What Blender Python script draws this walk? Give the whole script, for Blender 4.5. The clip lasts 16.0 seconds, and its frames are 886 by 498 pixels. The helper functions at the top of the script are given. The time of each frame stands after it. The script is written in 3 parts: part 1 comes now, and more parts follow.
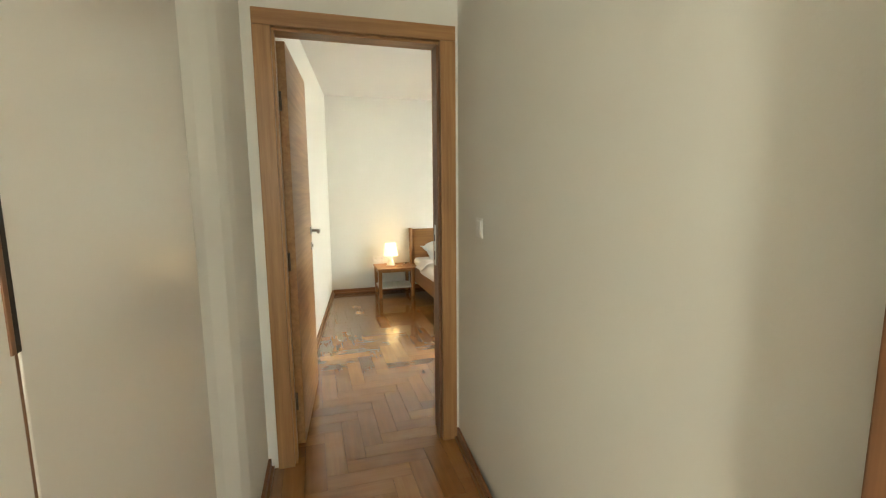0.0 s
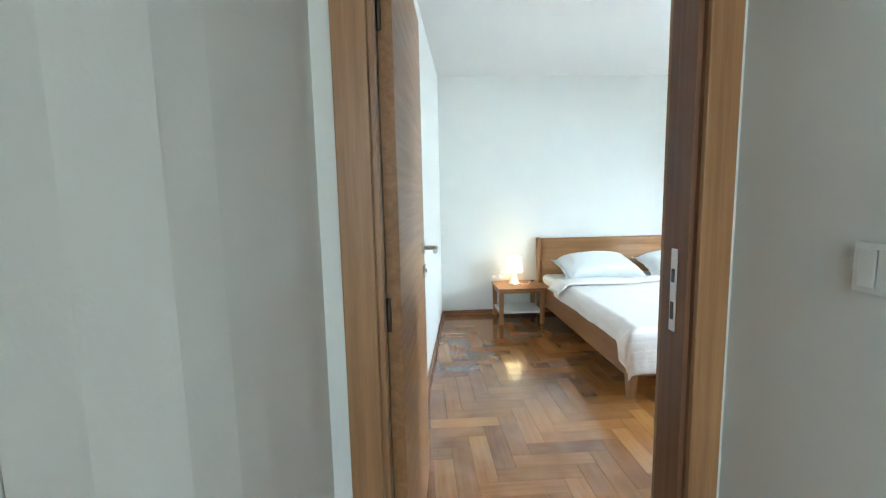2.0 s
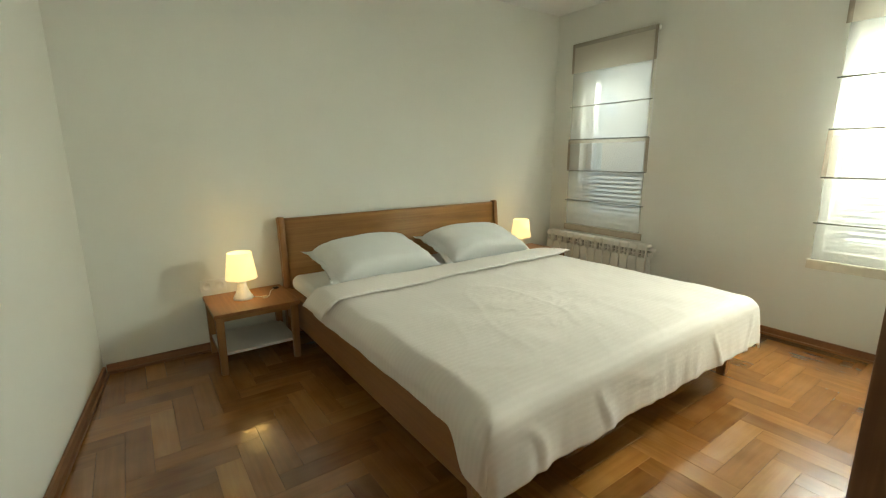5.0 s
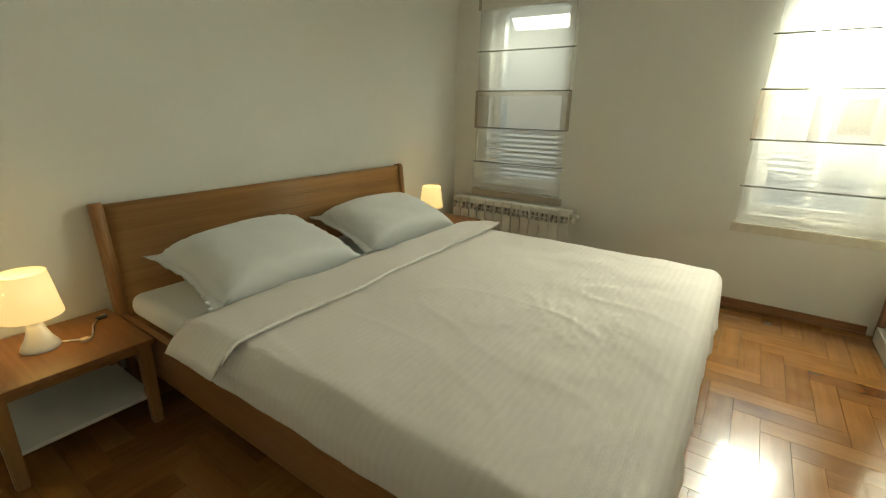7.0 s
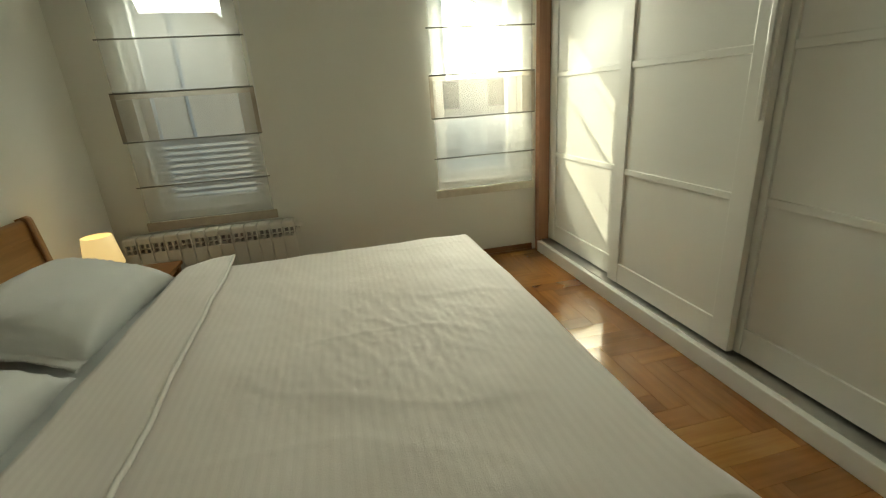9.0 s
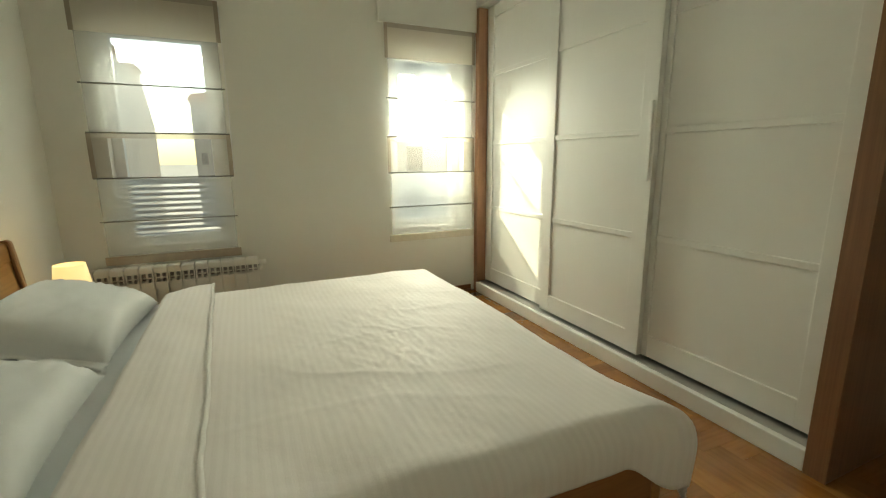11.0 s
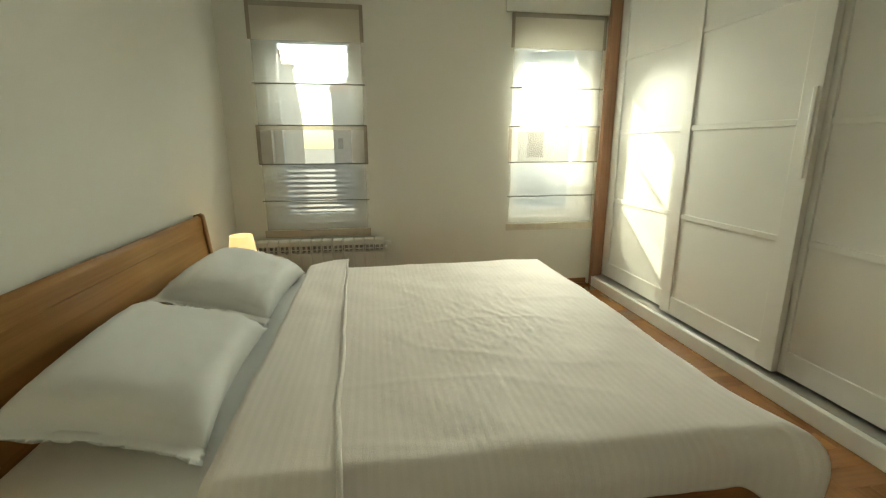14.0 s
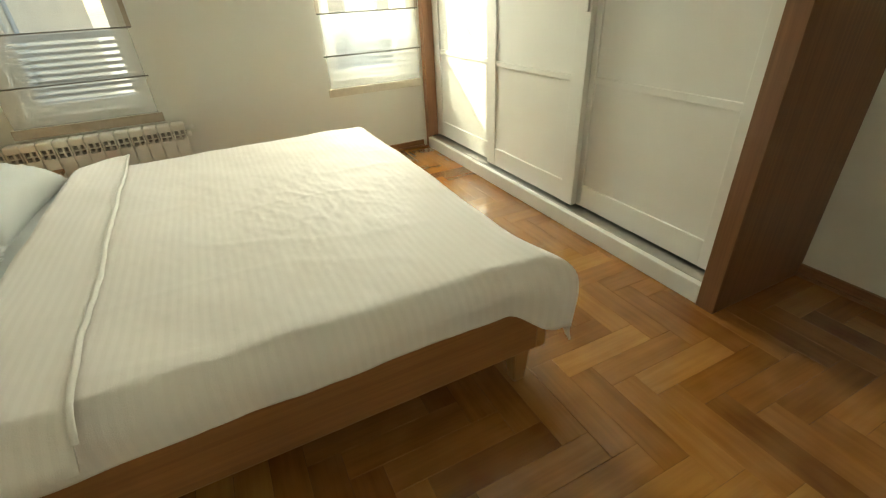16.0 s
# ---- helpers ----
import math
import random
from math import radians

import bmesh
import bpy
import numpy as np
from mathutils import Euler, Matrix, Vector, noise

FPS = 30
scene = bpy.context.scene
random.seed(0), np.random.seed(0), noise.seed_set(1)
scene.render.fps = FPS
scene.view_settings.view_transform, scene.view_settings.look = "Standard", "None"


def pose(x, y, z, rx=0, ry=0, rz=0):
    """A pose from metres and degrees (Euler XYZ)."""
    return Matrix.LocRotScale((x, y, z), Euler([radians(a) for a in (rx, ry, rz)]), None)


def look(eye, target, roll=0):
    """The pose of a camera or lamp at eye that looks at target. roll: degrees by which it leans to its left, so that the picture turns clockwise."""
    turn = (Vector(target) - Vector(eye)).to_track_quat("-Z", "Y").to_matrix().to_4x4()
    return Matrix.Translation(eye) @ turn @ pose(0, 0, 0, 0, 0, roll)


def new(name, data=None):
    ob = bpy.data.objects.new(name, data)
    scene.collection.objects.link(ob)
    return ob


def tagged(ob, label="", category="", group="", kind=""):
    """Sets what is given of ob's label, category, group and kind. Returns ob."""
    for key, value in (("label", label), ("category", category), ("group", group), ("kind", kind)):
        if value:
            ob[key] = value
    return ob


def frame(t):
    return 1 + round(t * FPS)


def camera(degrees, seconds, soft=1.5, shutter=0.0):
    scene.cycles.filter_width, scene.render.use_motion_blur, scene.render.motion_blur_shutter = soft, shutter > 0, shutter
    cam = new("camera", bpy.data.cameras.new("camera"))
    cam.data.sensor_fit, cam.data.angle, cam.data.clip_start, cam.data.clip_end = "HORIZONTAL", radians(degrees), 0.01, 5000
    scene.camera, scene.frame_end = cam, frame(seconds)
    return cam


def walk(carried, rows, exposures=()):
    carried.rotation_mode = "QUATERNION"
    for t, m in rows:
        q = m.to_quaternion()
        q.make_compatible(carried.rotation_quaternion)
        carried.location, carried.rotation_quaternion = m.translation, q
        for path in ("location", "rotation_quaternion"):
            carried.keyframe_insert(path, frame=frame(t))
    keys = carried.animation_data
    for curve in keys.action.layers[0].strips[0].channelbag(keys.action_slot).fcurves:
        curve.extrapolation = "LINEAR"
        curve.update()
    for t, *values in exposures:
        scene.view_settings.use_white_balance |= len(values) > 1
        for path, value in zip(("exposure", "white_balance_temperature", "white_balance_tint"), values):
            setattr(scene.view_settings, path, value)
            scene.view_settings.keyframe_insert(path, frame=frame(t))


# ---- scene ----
cam = camera(90.2, 16.0, soft=1.2)
PATH = [
    (0, (0.284, 0.759, 1.331), (0.846, 2.659, 1.063), -0.5),
    (0.5, (0.205, 0.907, 1.313), (0.584, 2.852, 1.045), -0.6),
    (1, (0.236, 1.203, 1.31), (0.329, 3.181, 1.032), -0.8),
    (1.5, (0.261, 1.507, 1.297), (0.186, 3.488, 1.035), -1.3),
    (2, (0.246, 1.887, 1.297), (0.361, 3.869, 1.052), -1.2),
    (2.5, (0.325, 2.227, 1.293), (0.655, 4.177, 0.99), -0.4),
    (3, (0.379, 2.539, 1.281), (0.84, 4.456, 0.949), 0.6),
    (3.5, (0.437, 2.81, 1.28), (1.136, 4.658, 0.969), 0.6),
    (4, (0.549, 3.068, 1.258), (1.36, 4.864, 0.919), 0.8),
    (4.5, (0.663, 3.281, 1.203), (1.545, 5.034, 0.818), 1.3),
    (5, (0.738, 3.495, 1.212), (1.866, 5.095, 0.801), -0.3),
    (7.5, (0.934, 4.516, 1.21), (2.598, 5.435, 0.587), 1.4),
    (8, (1.01, 4.655, 1.209), (2.771, 5.377, 0.605), 0.7),
    (8.5, (1.115, 4.791, 1.208), (2.959, 5.263, 0.593), 0.0),
    (9, (1.048, 5.042, 1.221), (2.895, 4.64, 0.568), -3.9),
    (9.5, (0.906, 5.044, 1.172), (2.695, 4.343, 0.613), -2.6),
    (12, (0.69, 5.657, 1.19), (2.522, 4.913, 0.89), 0.3),
    (12.5, (0.655, 5.659, 1.213), (2.581, 5.293, 0.82), 0.7),
    (13, (0.655, 5.626, 1.216), (2.598, 5.541, 0.75), 0.6),
    (13.5, (0.671, 5.591, 1.216), (2.606, 5.395, 0.753), 0.6),
    (14, (0.656, 5.469, 1.21), (2.579, 5.165, 0.753), -0.1),
    (14.5, (0.679, 5.333, 1.185), (2.567, 4.983, 0.624), -0.1),
    (15, (0.675, 5.265, 1.181), (2.449, 4.765, 0.404), -0.4),
    (15.5, (0.664, 5.207, 1.163), (2.321, 4.58, 0.235), -1.5),
    (16, (0.664, 5.146, 1.17), (2.229, 4.413, 0.164), -3.1),
]
EXPOSURES = [(0.0, 2.42, 7000, 2), (0.5, 2.5, 5500, -6), (1.0, 2.6, 5250, -4), (1.5, 2.62, 5250, -2), (2.0, 2.6, 5000, -2), (2.5, 2.52, 4950, -2), (3.0, 2.48, 4500, -5), (4.0, 1.95, 4500, -9),
             (4.5, 1.7, 5450, -8), (5.0, 1.28, 7100, -10), (7.5, 0.7, 7800, -10), (8.5, 0.34, 7700, -10), (9.5, 0.58, 7700, -10), (12.0, 0.97, 7600, -10), (14.0, 0.9, 7600, -10), (14.5, 0.87, 7600, -10), (15.0, 1.05, 7700, -9), (16.0, 1.45, 7700, -9)]
walk(cam, [(t, look(eye, target, roll)) for t, eye, target, roll in PATH], EXPOSURES)

# ---- world and light ----
SUN_WAY = Vector((1.40, 1.0, 1.06)).normalized()
world = bpy.data.worlds.new("world")
scene.world = world
world.use_nodes = True
wn = world.node_tree.nodes
sky = wn.new("ShaderNodeTexSky")
sky.sky_type = "NISHITA"
sky.sun_disc = False
sky.sun_elevation = math.asin(SUN_WAY.z)
sky.sun_rotation = math.atan2(SUN_WAY.x, SUN_WAY.y)
world.node_tree.links.new(sky.outputs[0], wn["Background"].inputs[0])
wn["Background"].inputs[1].default_value = 0.15

sun = bpy.data.lights.new("sun", "SUN")
sun.energy, sun.angle, sun.color = 5.0, radians(0.5), (1.0, 0.93, 0.82)
new("sun", sun).matrix_world = look(SUN_WAY * 30, (0, 0, 0))


def fill_lamp(name, place, target, w, h, watts, color=(0.9, 0.95, 1.0), spread=180):
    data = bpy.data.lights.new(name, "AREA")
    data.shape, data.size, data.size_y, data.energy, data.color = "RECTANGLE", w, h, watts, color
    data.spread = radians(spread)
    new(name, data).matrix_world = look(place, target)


# daylight in the opening of the sunlit window, coming down into the room
fill_lamp("fill_lamp", (4.46, 3.98, 1.60), (3.3, 4.28, 0.90), 0.40, 0.60, 9.6, (1.0, 0.98, 0.96), spread=108)
# skylight high in the shaded window
fill_lamp("fill_lamp", (4.46, 5.88, 1.87), (3.86, 5.84, 1.12), 0.50, 0.12, 1.2, (1.0, 0.97, 0.94), spread=95)
# lamps added to brighten the hall, in assumed openings behind the walker
fill_lamp("fill_lamp", (0.4, -1.98, 1.6), (0.4, 3.0, 1.3), 0.8, 1.2, 1.8, (1.0, 0.95, 0.86))
fill_lamp("fill_lamp", (-0.40, -1.3, 1.35), (1.0, -0.6, 1.35), 0.9, 1.7, 21, (1.0, 0.95, 0.86))


# ---- materials ----
def material(name):
    m = bpy.data.materials.new(name)
    m.use_nodes = True
    return m, m.node_tree.nodes, m.node_tree.links, m.node_tree.nodes["Principled BSDF"]


def mix_color(n, l, fac, a, b):
    mx = n.new("ShaderNodeMix")
    mx.data_type = "RGBA"
    l.new(fac, mx.inputs[0]) if not isinstance(fac, float) else None
    if isinstance(fac, float):
        mx.inputs[0].default_value = fac
    for sock, v in ((mx.inputs[6], a), (mx.inputs[7], b)):
        if isinstance(v, tuple):
            sock.default_value = (*v, 1)
        else:
            l.new(v, sock)
    return mx.outputs[2]


def noise_node(n, l, scale, detail=4, coords=None, rough=0.55):
    t = n.new("ShaderNodeTexNoise")
    t.inputs["Scale"].default_value, t.inputs["Detail"].default_value, t.inputs["Roughness"].default_value = scale, detail, rough
    if coords is not None:
        l.new(coords, t.inputs["Vector"])
    return t.outputs["Fac"]


def bump(n, l, height, strength, distance, bsdf):
    b = n.new("ShaderNodeBump")
    b.inputs["Strength"].default_value, b.inputs["Distance"].default_value = strength, distance
    l.new(height, b.inputs["Height"])
    l.new(b.outputs[0], bsdf.inputs["Normal"])


def ramp(n, l, fac, a, b):
    r = n.new("ShaderNodeMapRange")
    r.inputs[1].default_value, r.inputs[2].default_value = a, b
    l.new(fac, r.inputs[0])
    return r.outputs[0]


def plain(name, color, rough=0.5, metal=0.0, vary=0.04, scale=3.0, grain=120.0, relief=0.0):
    m, n, l, b = material(name)
    co = n.new("ShaderNodeTexCoord").outputs["Object"]
    dark = tuple(max(0, c * (1 - vary)) for c in color)
    light = tuple(min(1, c * (1 + vary)) for c in color)
    l.new(mix_color(n, l, ramp(n, l, noise_node(n, l, scale, 5, co), 0.3, 0.7), dark, light), b.inputs["Base Color"])
    b.inputs["Metallic"].default_value = metal
    r = n.new("ShaderNodeMapRange")
    r.inputs[3].default_value, r.inputs[4].default_value = rough * 0.9, min(1, rough * 1.1)
    l.new(noise_node(n, l, scale * 4, 3, co), r.inputs[0])
    l.new(r.outputs[0], b.inputs["Roughness"])
    if relief:
        bump(n, l, noise_node(n, l, grain, 3, co), 0.5, relief, b)
    return m


def wood(name, dark, light, axis=2, rough=0.4, across=38.0, along=1.6):
    """Straight-grained wood; axis is the object axis that the grain follows."""
    m, n, l, b = material(name)
    co = n.new("ShaderNodeTexCoord").outputs["Object"]
    mp = n.new("ShaderNodeMapping")
    sc = [across] * 3
    sc[axis] = along
    mp.inputs["Scale"].default_value = sc
    l.new(co, mp.inputs[0])
    g = noise_node(n, l, 1.0, 6, mp.outputs[0], 0.65)
    big = noise_node(n, l, 1.4, 3, co)
    c1 = mix_color(n, l, ramp(n, l, g, 0.35, 0.68), dark, light)
    c2 = mix_color(n, l, 0.18, c1, mix_color(n, l, ramp(n, l, big, 0.3, 0.7), dark, light))
    l.new(c2, b.inputs["Base Color"])
    b.inputs["Roughness"].default_value = rough
    bump(n, l, g, 0.25, 0.0008, b)
    return m


def parquet(name, per_island):
    m, n, l, b = material(name)
    if per_island:
        rnd = n.new("ShaderNodeNewGeometry").outputs["Random Per Island"]
    else:
        rnd = n.new("ShaderNodeObjectInfo").outputs["Random"]
    uv = n.new("ShaderNodeTexCoord").outputs["UV"]
    shift = n.new("ShaderNodeVectorMath")
    shift.operation = "MULTIPLY_ADD"
    comb = n.new("ShaderNodeCombineXYZ")
    for k in range(3):
        l.new(rnd, comb.inputs[k])
    l.new(comb.outputs[0], shift.inputs[0])
    shift.inputs[1].default_value = (53.0, 31.0, 17.0)
    l.new(uv, shift.inputs[2])
    mp = n.new("ShaderNodeMapping")
    mp.inputs["Scale"].default_value = (2.5, 42.0, 1.0)
    l.new(shift.outputs[0], mp.inputs[0])
    g = noise_node(n, l, 1.0, 6, mp.outputs[0], 0.6)
    fig = noise_node(n, l, 5.0, 2, shift.outputs[0])
    tone = n.new("ShaderNodeValToRGB")
    el = tone.color_ramp.elements
    el[0].position, el[0].color = 0.0, (0.18, 0.064, 0.013, 1)
    el[1].position, el[1].color = 1.0, (0.37, 0.170, 0.040, 1)
    for p, c in ((0.3, (0.24, 0.092, 0.018, 1)), (0.75, (0.30, 0.125, 0.027, 1))):
        e = el.new(p)
        e.color = c
    l.new(rnd, tone.inputs[0])
    dk = n.new("ShaderNodeMix")
    dk.data_type, dk.blend_type = "RGBA", "MULTIPLY"
    dk.inputs[0].default_value = 1.0
    l.new(tone.outputs[0], dk.inputs[6])
    l.new(mix_color(n, l, ramp(n, l, g, 0.3, 0.65), (0.78, 0.72, 0.62), (1.06, 1.06, 1.06)), dk.inputs[7])
    l.new(mix_color(n, l, ramp(n, l, fig, 0.35, 0.75), dk.outputs[2], mix_color(n, l, 0.25, dk.outputs[2], (0.5, 0.28, 0.1))), b.inputs["Base Color"])
    b.inputs["Roughness"].default_value = 0.2
    b.inputs["Specular IOR Level"].default_value = 0.55
    b.inputs["Coat Weight"].default_value, b.inputs["Coat Roughness"].default_value = 0.7, 0.035
    return m


def fabric(name, color, stripes=0.0, rough=0.9):
    m, n, l, b = material(name)
    tc = n.new("ShaderNodeTexCoord")
    co = tc.outputs["Object"]
    weave = noise_node(n, l, 420, 2, co)
    crease = noise_node(n, l, 7, 5, co)
    h = n.new("ShaderNodeMath")
    h.operation = "MULTIPLY_ADD"
    h.inputs[1].default_value = 0.25
    l.new(weave, h.inputs[0])
    l.new(crease, h.inputs[2])
    height = h.outputs[0]
    base = mix_color(n, l, ramp(n, l, crease, 0.3, 0.7), tuple(c * 0.965 for c in color), color)
    if stripes:
        sep = n.new("ShaderNodeSeparateXYZ")
        l.new(tc.outputs["UV"], sep.inputs[0])
        w = n.new("ShaderNodeMath")
        w.operation = "MULTIPLY"
        w.inputs[1].default_value = 2 * math.pi / stripes
        l.new(sep.outputs["Y"], w.inputs[0])
        sn = n.new("ShaderNodeMath")
        sn.operation = "SINE"
        l.new(w.outputs[0], sn.inputs[0])
        band = ramp(n, l, sn.outputs[0], -0.35, 0.35)
        base = mix_color(n, l, band, base, mix_color(n, l, 1.0, base, tuple(c * 0.965 for c in color)))
        rr = n.new("ShaderNodeMapRange")
        rr.inputs[3].default_value, rr.inputs[4].default_value = 0.55, 0.95
        l.new(band, rr.inputs[0])
        l.new(rr.outputs[0], b.inputs["Roughness"])
        h2 = n.new("ShaderNodeMath")
        h2.operation = "MULTIPLY_ADD"
        h2.inputs[1].default_value = 0.05
        l.new(band, h2.inputs[0])
        l.new(height, h2.inputs[2])
        height = h2.outputs[0]
    else:
        b.inputs["Roughness"].default_value = rough
    l.new(base, b.inputs["Base Color"])
    b.inputs["Sheen Weight"].default_value = 0.15
    bump(n, l, height, 0.6, 0.006, b)
    return m


def sheer(name, color, open_part, through_part):
    """Thin cloth: part see-through, part letting light through softly."""
    m, n, l, b = material(name)
    n.remove(b)
    out = n["Material Output"]
    tr, tl, df = n.new("ShaderNodeBsdfTransparent"), n.new("ShaderNodeBsdfTranslucent"), n.new("ShaderNodeBsdfDiffuse")
    co = n.new("ShaderNodeTexCoord").outputs["Object"]
    c = mix_color(n, l, noise_node(n, l, 300, 2, co), tuple(x * 0.93 for x in color), color)
    l.new(c, tl.inputs[0])
    l.new(c, df.inputs[0])
    m1, m2 = n.new("ShaderNodeMixShader"), n.new("ShaderNodeMixShader")
    m1.inputs[0].default_value = through_part
    l.new(df.outputs[0], m1.inputs[1])
    l.new(tl.outputs[0], m1.inputs[2])
    m2.inputs[0].default_value = open_part
    l.new(m1.outputs[0], m2.inputs[1])
    l.new(tr.outputs[0], m2.inputs[2])
    l.new(m2.outputs[0], out.inputs[0])
    return m


WALL = plain("wall_paint", (0.795, 0.796, 0.745), 0.75, vary=0.02, scale=1.2, grain=160, relief=0.0006)
CEIL = plain("ceiling_paint", (0.82, 0.81, 0.78), 0.85, vary=0.015, scale=1.0, grain=160, relief=0.0005)
SCREED = plain("joint_dark", (0.06, 0.035, 0.018), 0.8, vary=0.2, scale=8)
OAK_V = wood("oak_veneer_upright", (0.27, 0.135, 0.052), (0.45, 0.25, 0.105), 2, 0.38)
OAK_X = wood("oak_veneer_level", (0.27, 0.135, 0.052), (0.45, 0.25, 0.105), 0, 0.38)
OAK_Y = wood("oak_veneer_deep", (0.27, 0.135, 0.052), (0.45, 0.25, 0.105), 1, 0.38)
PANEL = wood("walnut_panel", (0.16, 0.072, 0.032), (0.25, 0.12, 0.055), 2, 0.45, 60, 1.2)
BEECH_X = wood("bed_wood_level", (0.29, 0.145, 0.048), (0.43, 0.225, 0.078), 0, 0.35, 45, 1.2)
# darker, redder copy of the bed wood: shade on the rails put into colour
BEECH_Y_SHADE = wood("bed_wood_long_shade", (0.22, 0.092, 0.030), (0.34, 0.155, 0.053), 1, 0.35, 45, 1.2)
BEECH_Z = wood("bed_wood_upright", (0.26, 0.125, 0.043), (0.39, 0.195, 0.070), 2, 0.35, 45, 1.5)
SKIRT = wood("skirting_wood", (0.17, 0.07, 0.026), (0.30, 0.14, 0.055), 0, 0.4)
SKIRT_Y = wood("skirting_wood_long", (0.17, 0.07, 0.026), (0.30, 0.14, 0.055), 1, 0.4)
FILL = wood("filler_wood", (0.30, 0.15, 0.085), (0.44, 0.24, 0.14), 2, 0.45, 60, 1.2)
PLANK = parquet("parquet_plank", False)
PLANKS = parquet("parquet_rest", True)
LACQUER = plain("white_lacquer", (0.80, 0.80, 0.76), 0.30, vary=0.012, scale=2)
GLOSS = plain("hall_white_gloss", (0.80, 0.79, 0.74), 0.22, vary=0.012, scale=2)
WHITE_MET = plain("radiator_enamel", (0.80, 0.79, 0.74), 0.35, vary=0.02, scale=5)
PLASTIC = plain("white_plastic", (0.82, 0.82, 0.79), 0.35, vary=0.01)
STEEL = plain("brushed_steel", (0.55, 0.54, 0.52), 0.32, 1.0, 0.05, 20)
BRONZE = plain("dark_bronze", (0.16, 0.13, 0.10), 0.45, 1.0, 0.1, 20)
GAP_SHADE = plain("gap_shade", (0.02, 0.018, 0.015), 0.6)
BLACK = plain("black_plastic_and_holes", (0.02, 0.02, 0.02), 0.4)
SHEET = fabric("white_sheet", (0.80, 0.82, 0.82))
PILLOW = fabric("pillow_cotton", (0.82, 0.84, 0.84))
DUVET = fabric("striped_satin", (0.86, 0.81, 0.765), 0.026)
VOILE = sheer("white_voile", (0.93, 0.94, 0.95), 0.72, 0.40)
BAND = sheer("beige_band", (0.50, 0.46, 0.41), 0.58, 0.35)
TOPBAND = sheer("beige_top_band", (0.72, 0.67, 0.58), 0.20, 0.5)
EDGE = sheer("taupe_edge", (0.38, 0.33, 0.27), 0.10, 0.35)
EDGE2 = sheer("taupe_top_edge", (0.62, 0.57, 0.49), 0.35, 0.45)
ROD = plain("blind_rod", (0.16, 0.15, 0.14), 0.5)
PVC = plain("white_pvc", (0.82, 0.83, 0.84), 0.35, vary=0.01)
SLAT = plain("grey_slat", (0.42, 0.45, 0.50), 0.5, vary=0.06, scale=6)
STONE = plain("pale_sill", (0.62, 0.60, 0.56), 0.6, vary=0.08, scale=12, relief=0.0008)
BEIGE = plain("beige_render", (0.82, 0.70, 0.57), 0.9, vary=0.08, scale=0.7, grain=30, relief=0.004)
GREYRENDER = plain("grey_render", (0.26, 0.25, 0.25), 0.9, vary=0.18, scale=0.8, grain=20, relief=0.004)
WHITERENDER = plain("white_render", (0.72, 0.69, 0.62), 0.9, vary=0.06, scale=0.6, grain=30, relief=0.004)
TILE = plain("roof_tile", (0.34, 0.17, 0.11), 0.85, vary=0.2, scale=4, grain=14, relief=0.02)
BOUNCE_GROUND = plain("pale_bounce_ground", (0.42, 0.40, 0.37), 0.9, vary=0.15, scale=2, grain=90, relief=0.004)
PANEGLASS = plain("far_window_glass", (0.05, 0.06, 0.07), 0.1)

glass_m, gn, gl, gb = material("window_glass")
gb.inputs["Base Color"].default_value = (1, 1, 1, 1)
gb.inputs["Roughness"].default_value = 0.0
gb.inputs["IOR"].default_value = 1.1
gb.inputs["Transmission Weight"].default_value = 1.0

shade_m, sn_, sl_, sb_ = material("lamp_shade")
sb_.inputs["Base Color"].default_value = (0.9, 0.82, 0.62, 1)
sb_.inputs["Roughness"].default_value = 0.5
sb_.inputs["Emission Color"].default_value = (1.0, 0.66, 0.30, 1)
sb_.inputs["Emission Strength"].default_value = 0.5


# ---- mesh helpers ----
def box_bm(x0, x1, y0, y1, z0, z1, bevel=0.0, bm=None):
    bm = bm or bmesh.new()
    r = bmesh.ops.create_cube(bm, size=1.0)
    vs = r["verts"]
    for v in vs:
        v.co = Vector(((x0 + x1) / 2 + v.co.x * (x1 - x0), (y0 + y1) / 2 + v.co.y * (y1 - y0), (z0 + z1) / 2 + v.co.z * (z1 - z0)))
    if bevel:
        es = list({e for v in vs for e in v.link_edges})
        bmesh.ops.bevel(bm, geom=es, offset=bevel, segments=2, affect="EDGES", profile=0.6)
    return bm


def tube_bm(points, radius, sides=10, bm=None):
    """A round bar along a list of points."""
    bm = bm or bmesh.new()
    rings = []
    for i, p in enumerate(points):
        p = Vector(p)
        a = Vector(points[max(0, i - 1)])
        b = Vector(points[min(len(points) - 1, i + 1)])
        d = (b - a).normalized()
        side = d.cross(Vector((0, 0, 1)))
        if side.length < 0.05:
            side = d.cross(Vector((1, 0, 0)))
        side.normalize()
        up = side.cross(d)
        rings.append([bm.verts.new(p + radius * (math.cos(2 * math.pi * k / sides) * side + math.sin(2 * math.pi * k / sides) * up)) for k in range(sides)])
    for r0, r1 in zip(rings, rings[1:]):
        for k in range(sides):
            bm.faces.new((r0[k], r0[(k + 1) % sides], r1[(k + 1) % sides], r1[k])).smooth = True
    bm.faces.new(rings[0][::-1])
    bm.faces.new(rings[-1])
    return bm


def lathe_bm(profile, sides=32, bm=None):
    """Turned shape from (radius, height) pairs."""
    bm = bm or bmesh.new()
    rings = [[bm.verts.new((r * math.cos(2 * math.pi * k / sides), r * math.sin(2 * math.pi * k / sides), z)) for k in range(sides)] for r, z in profile]
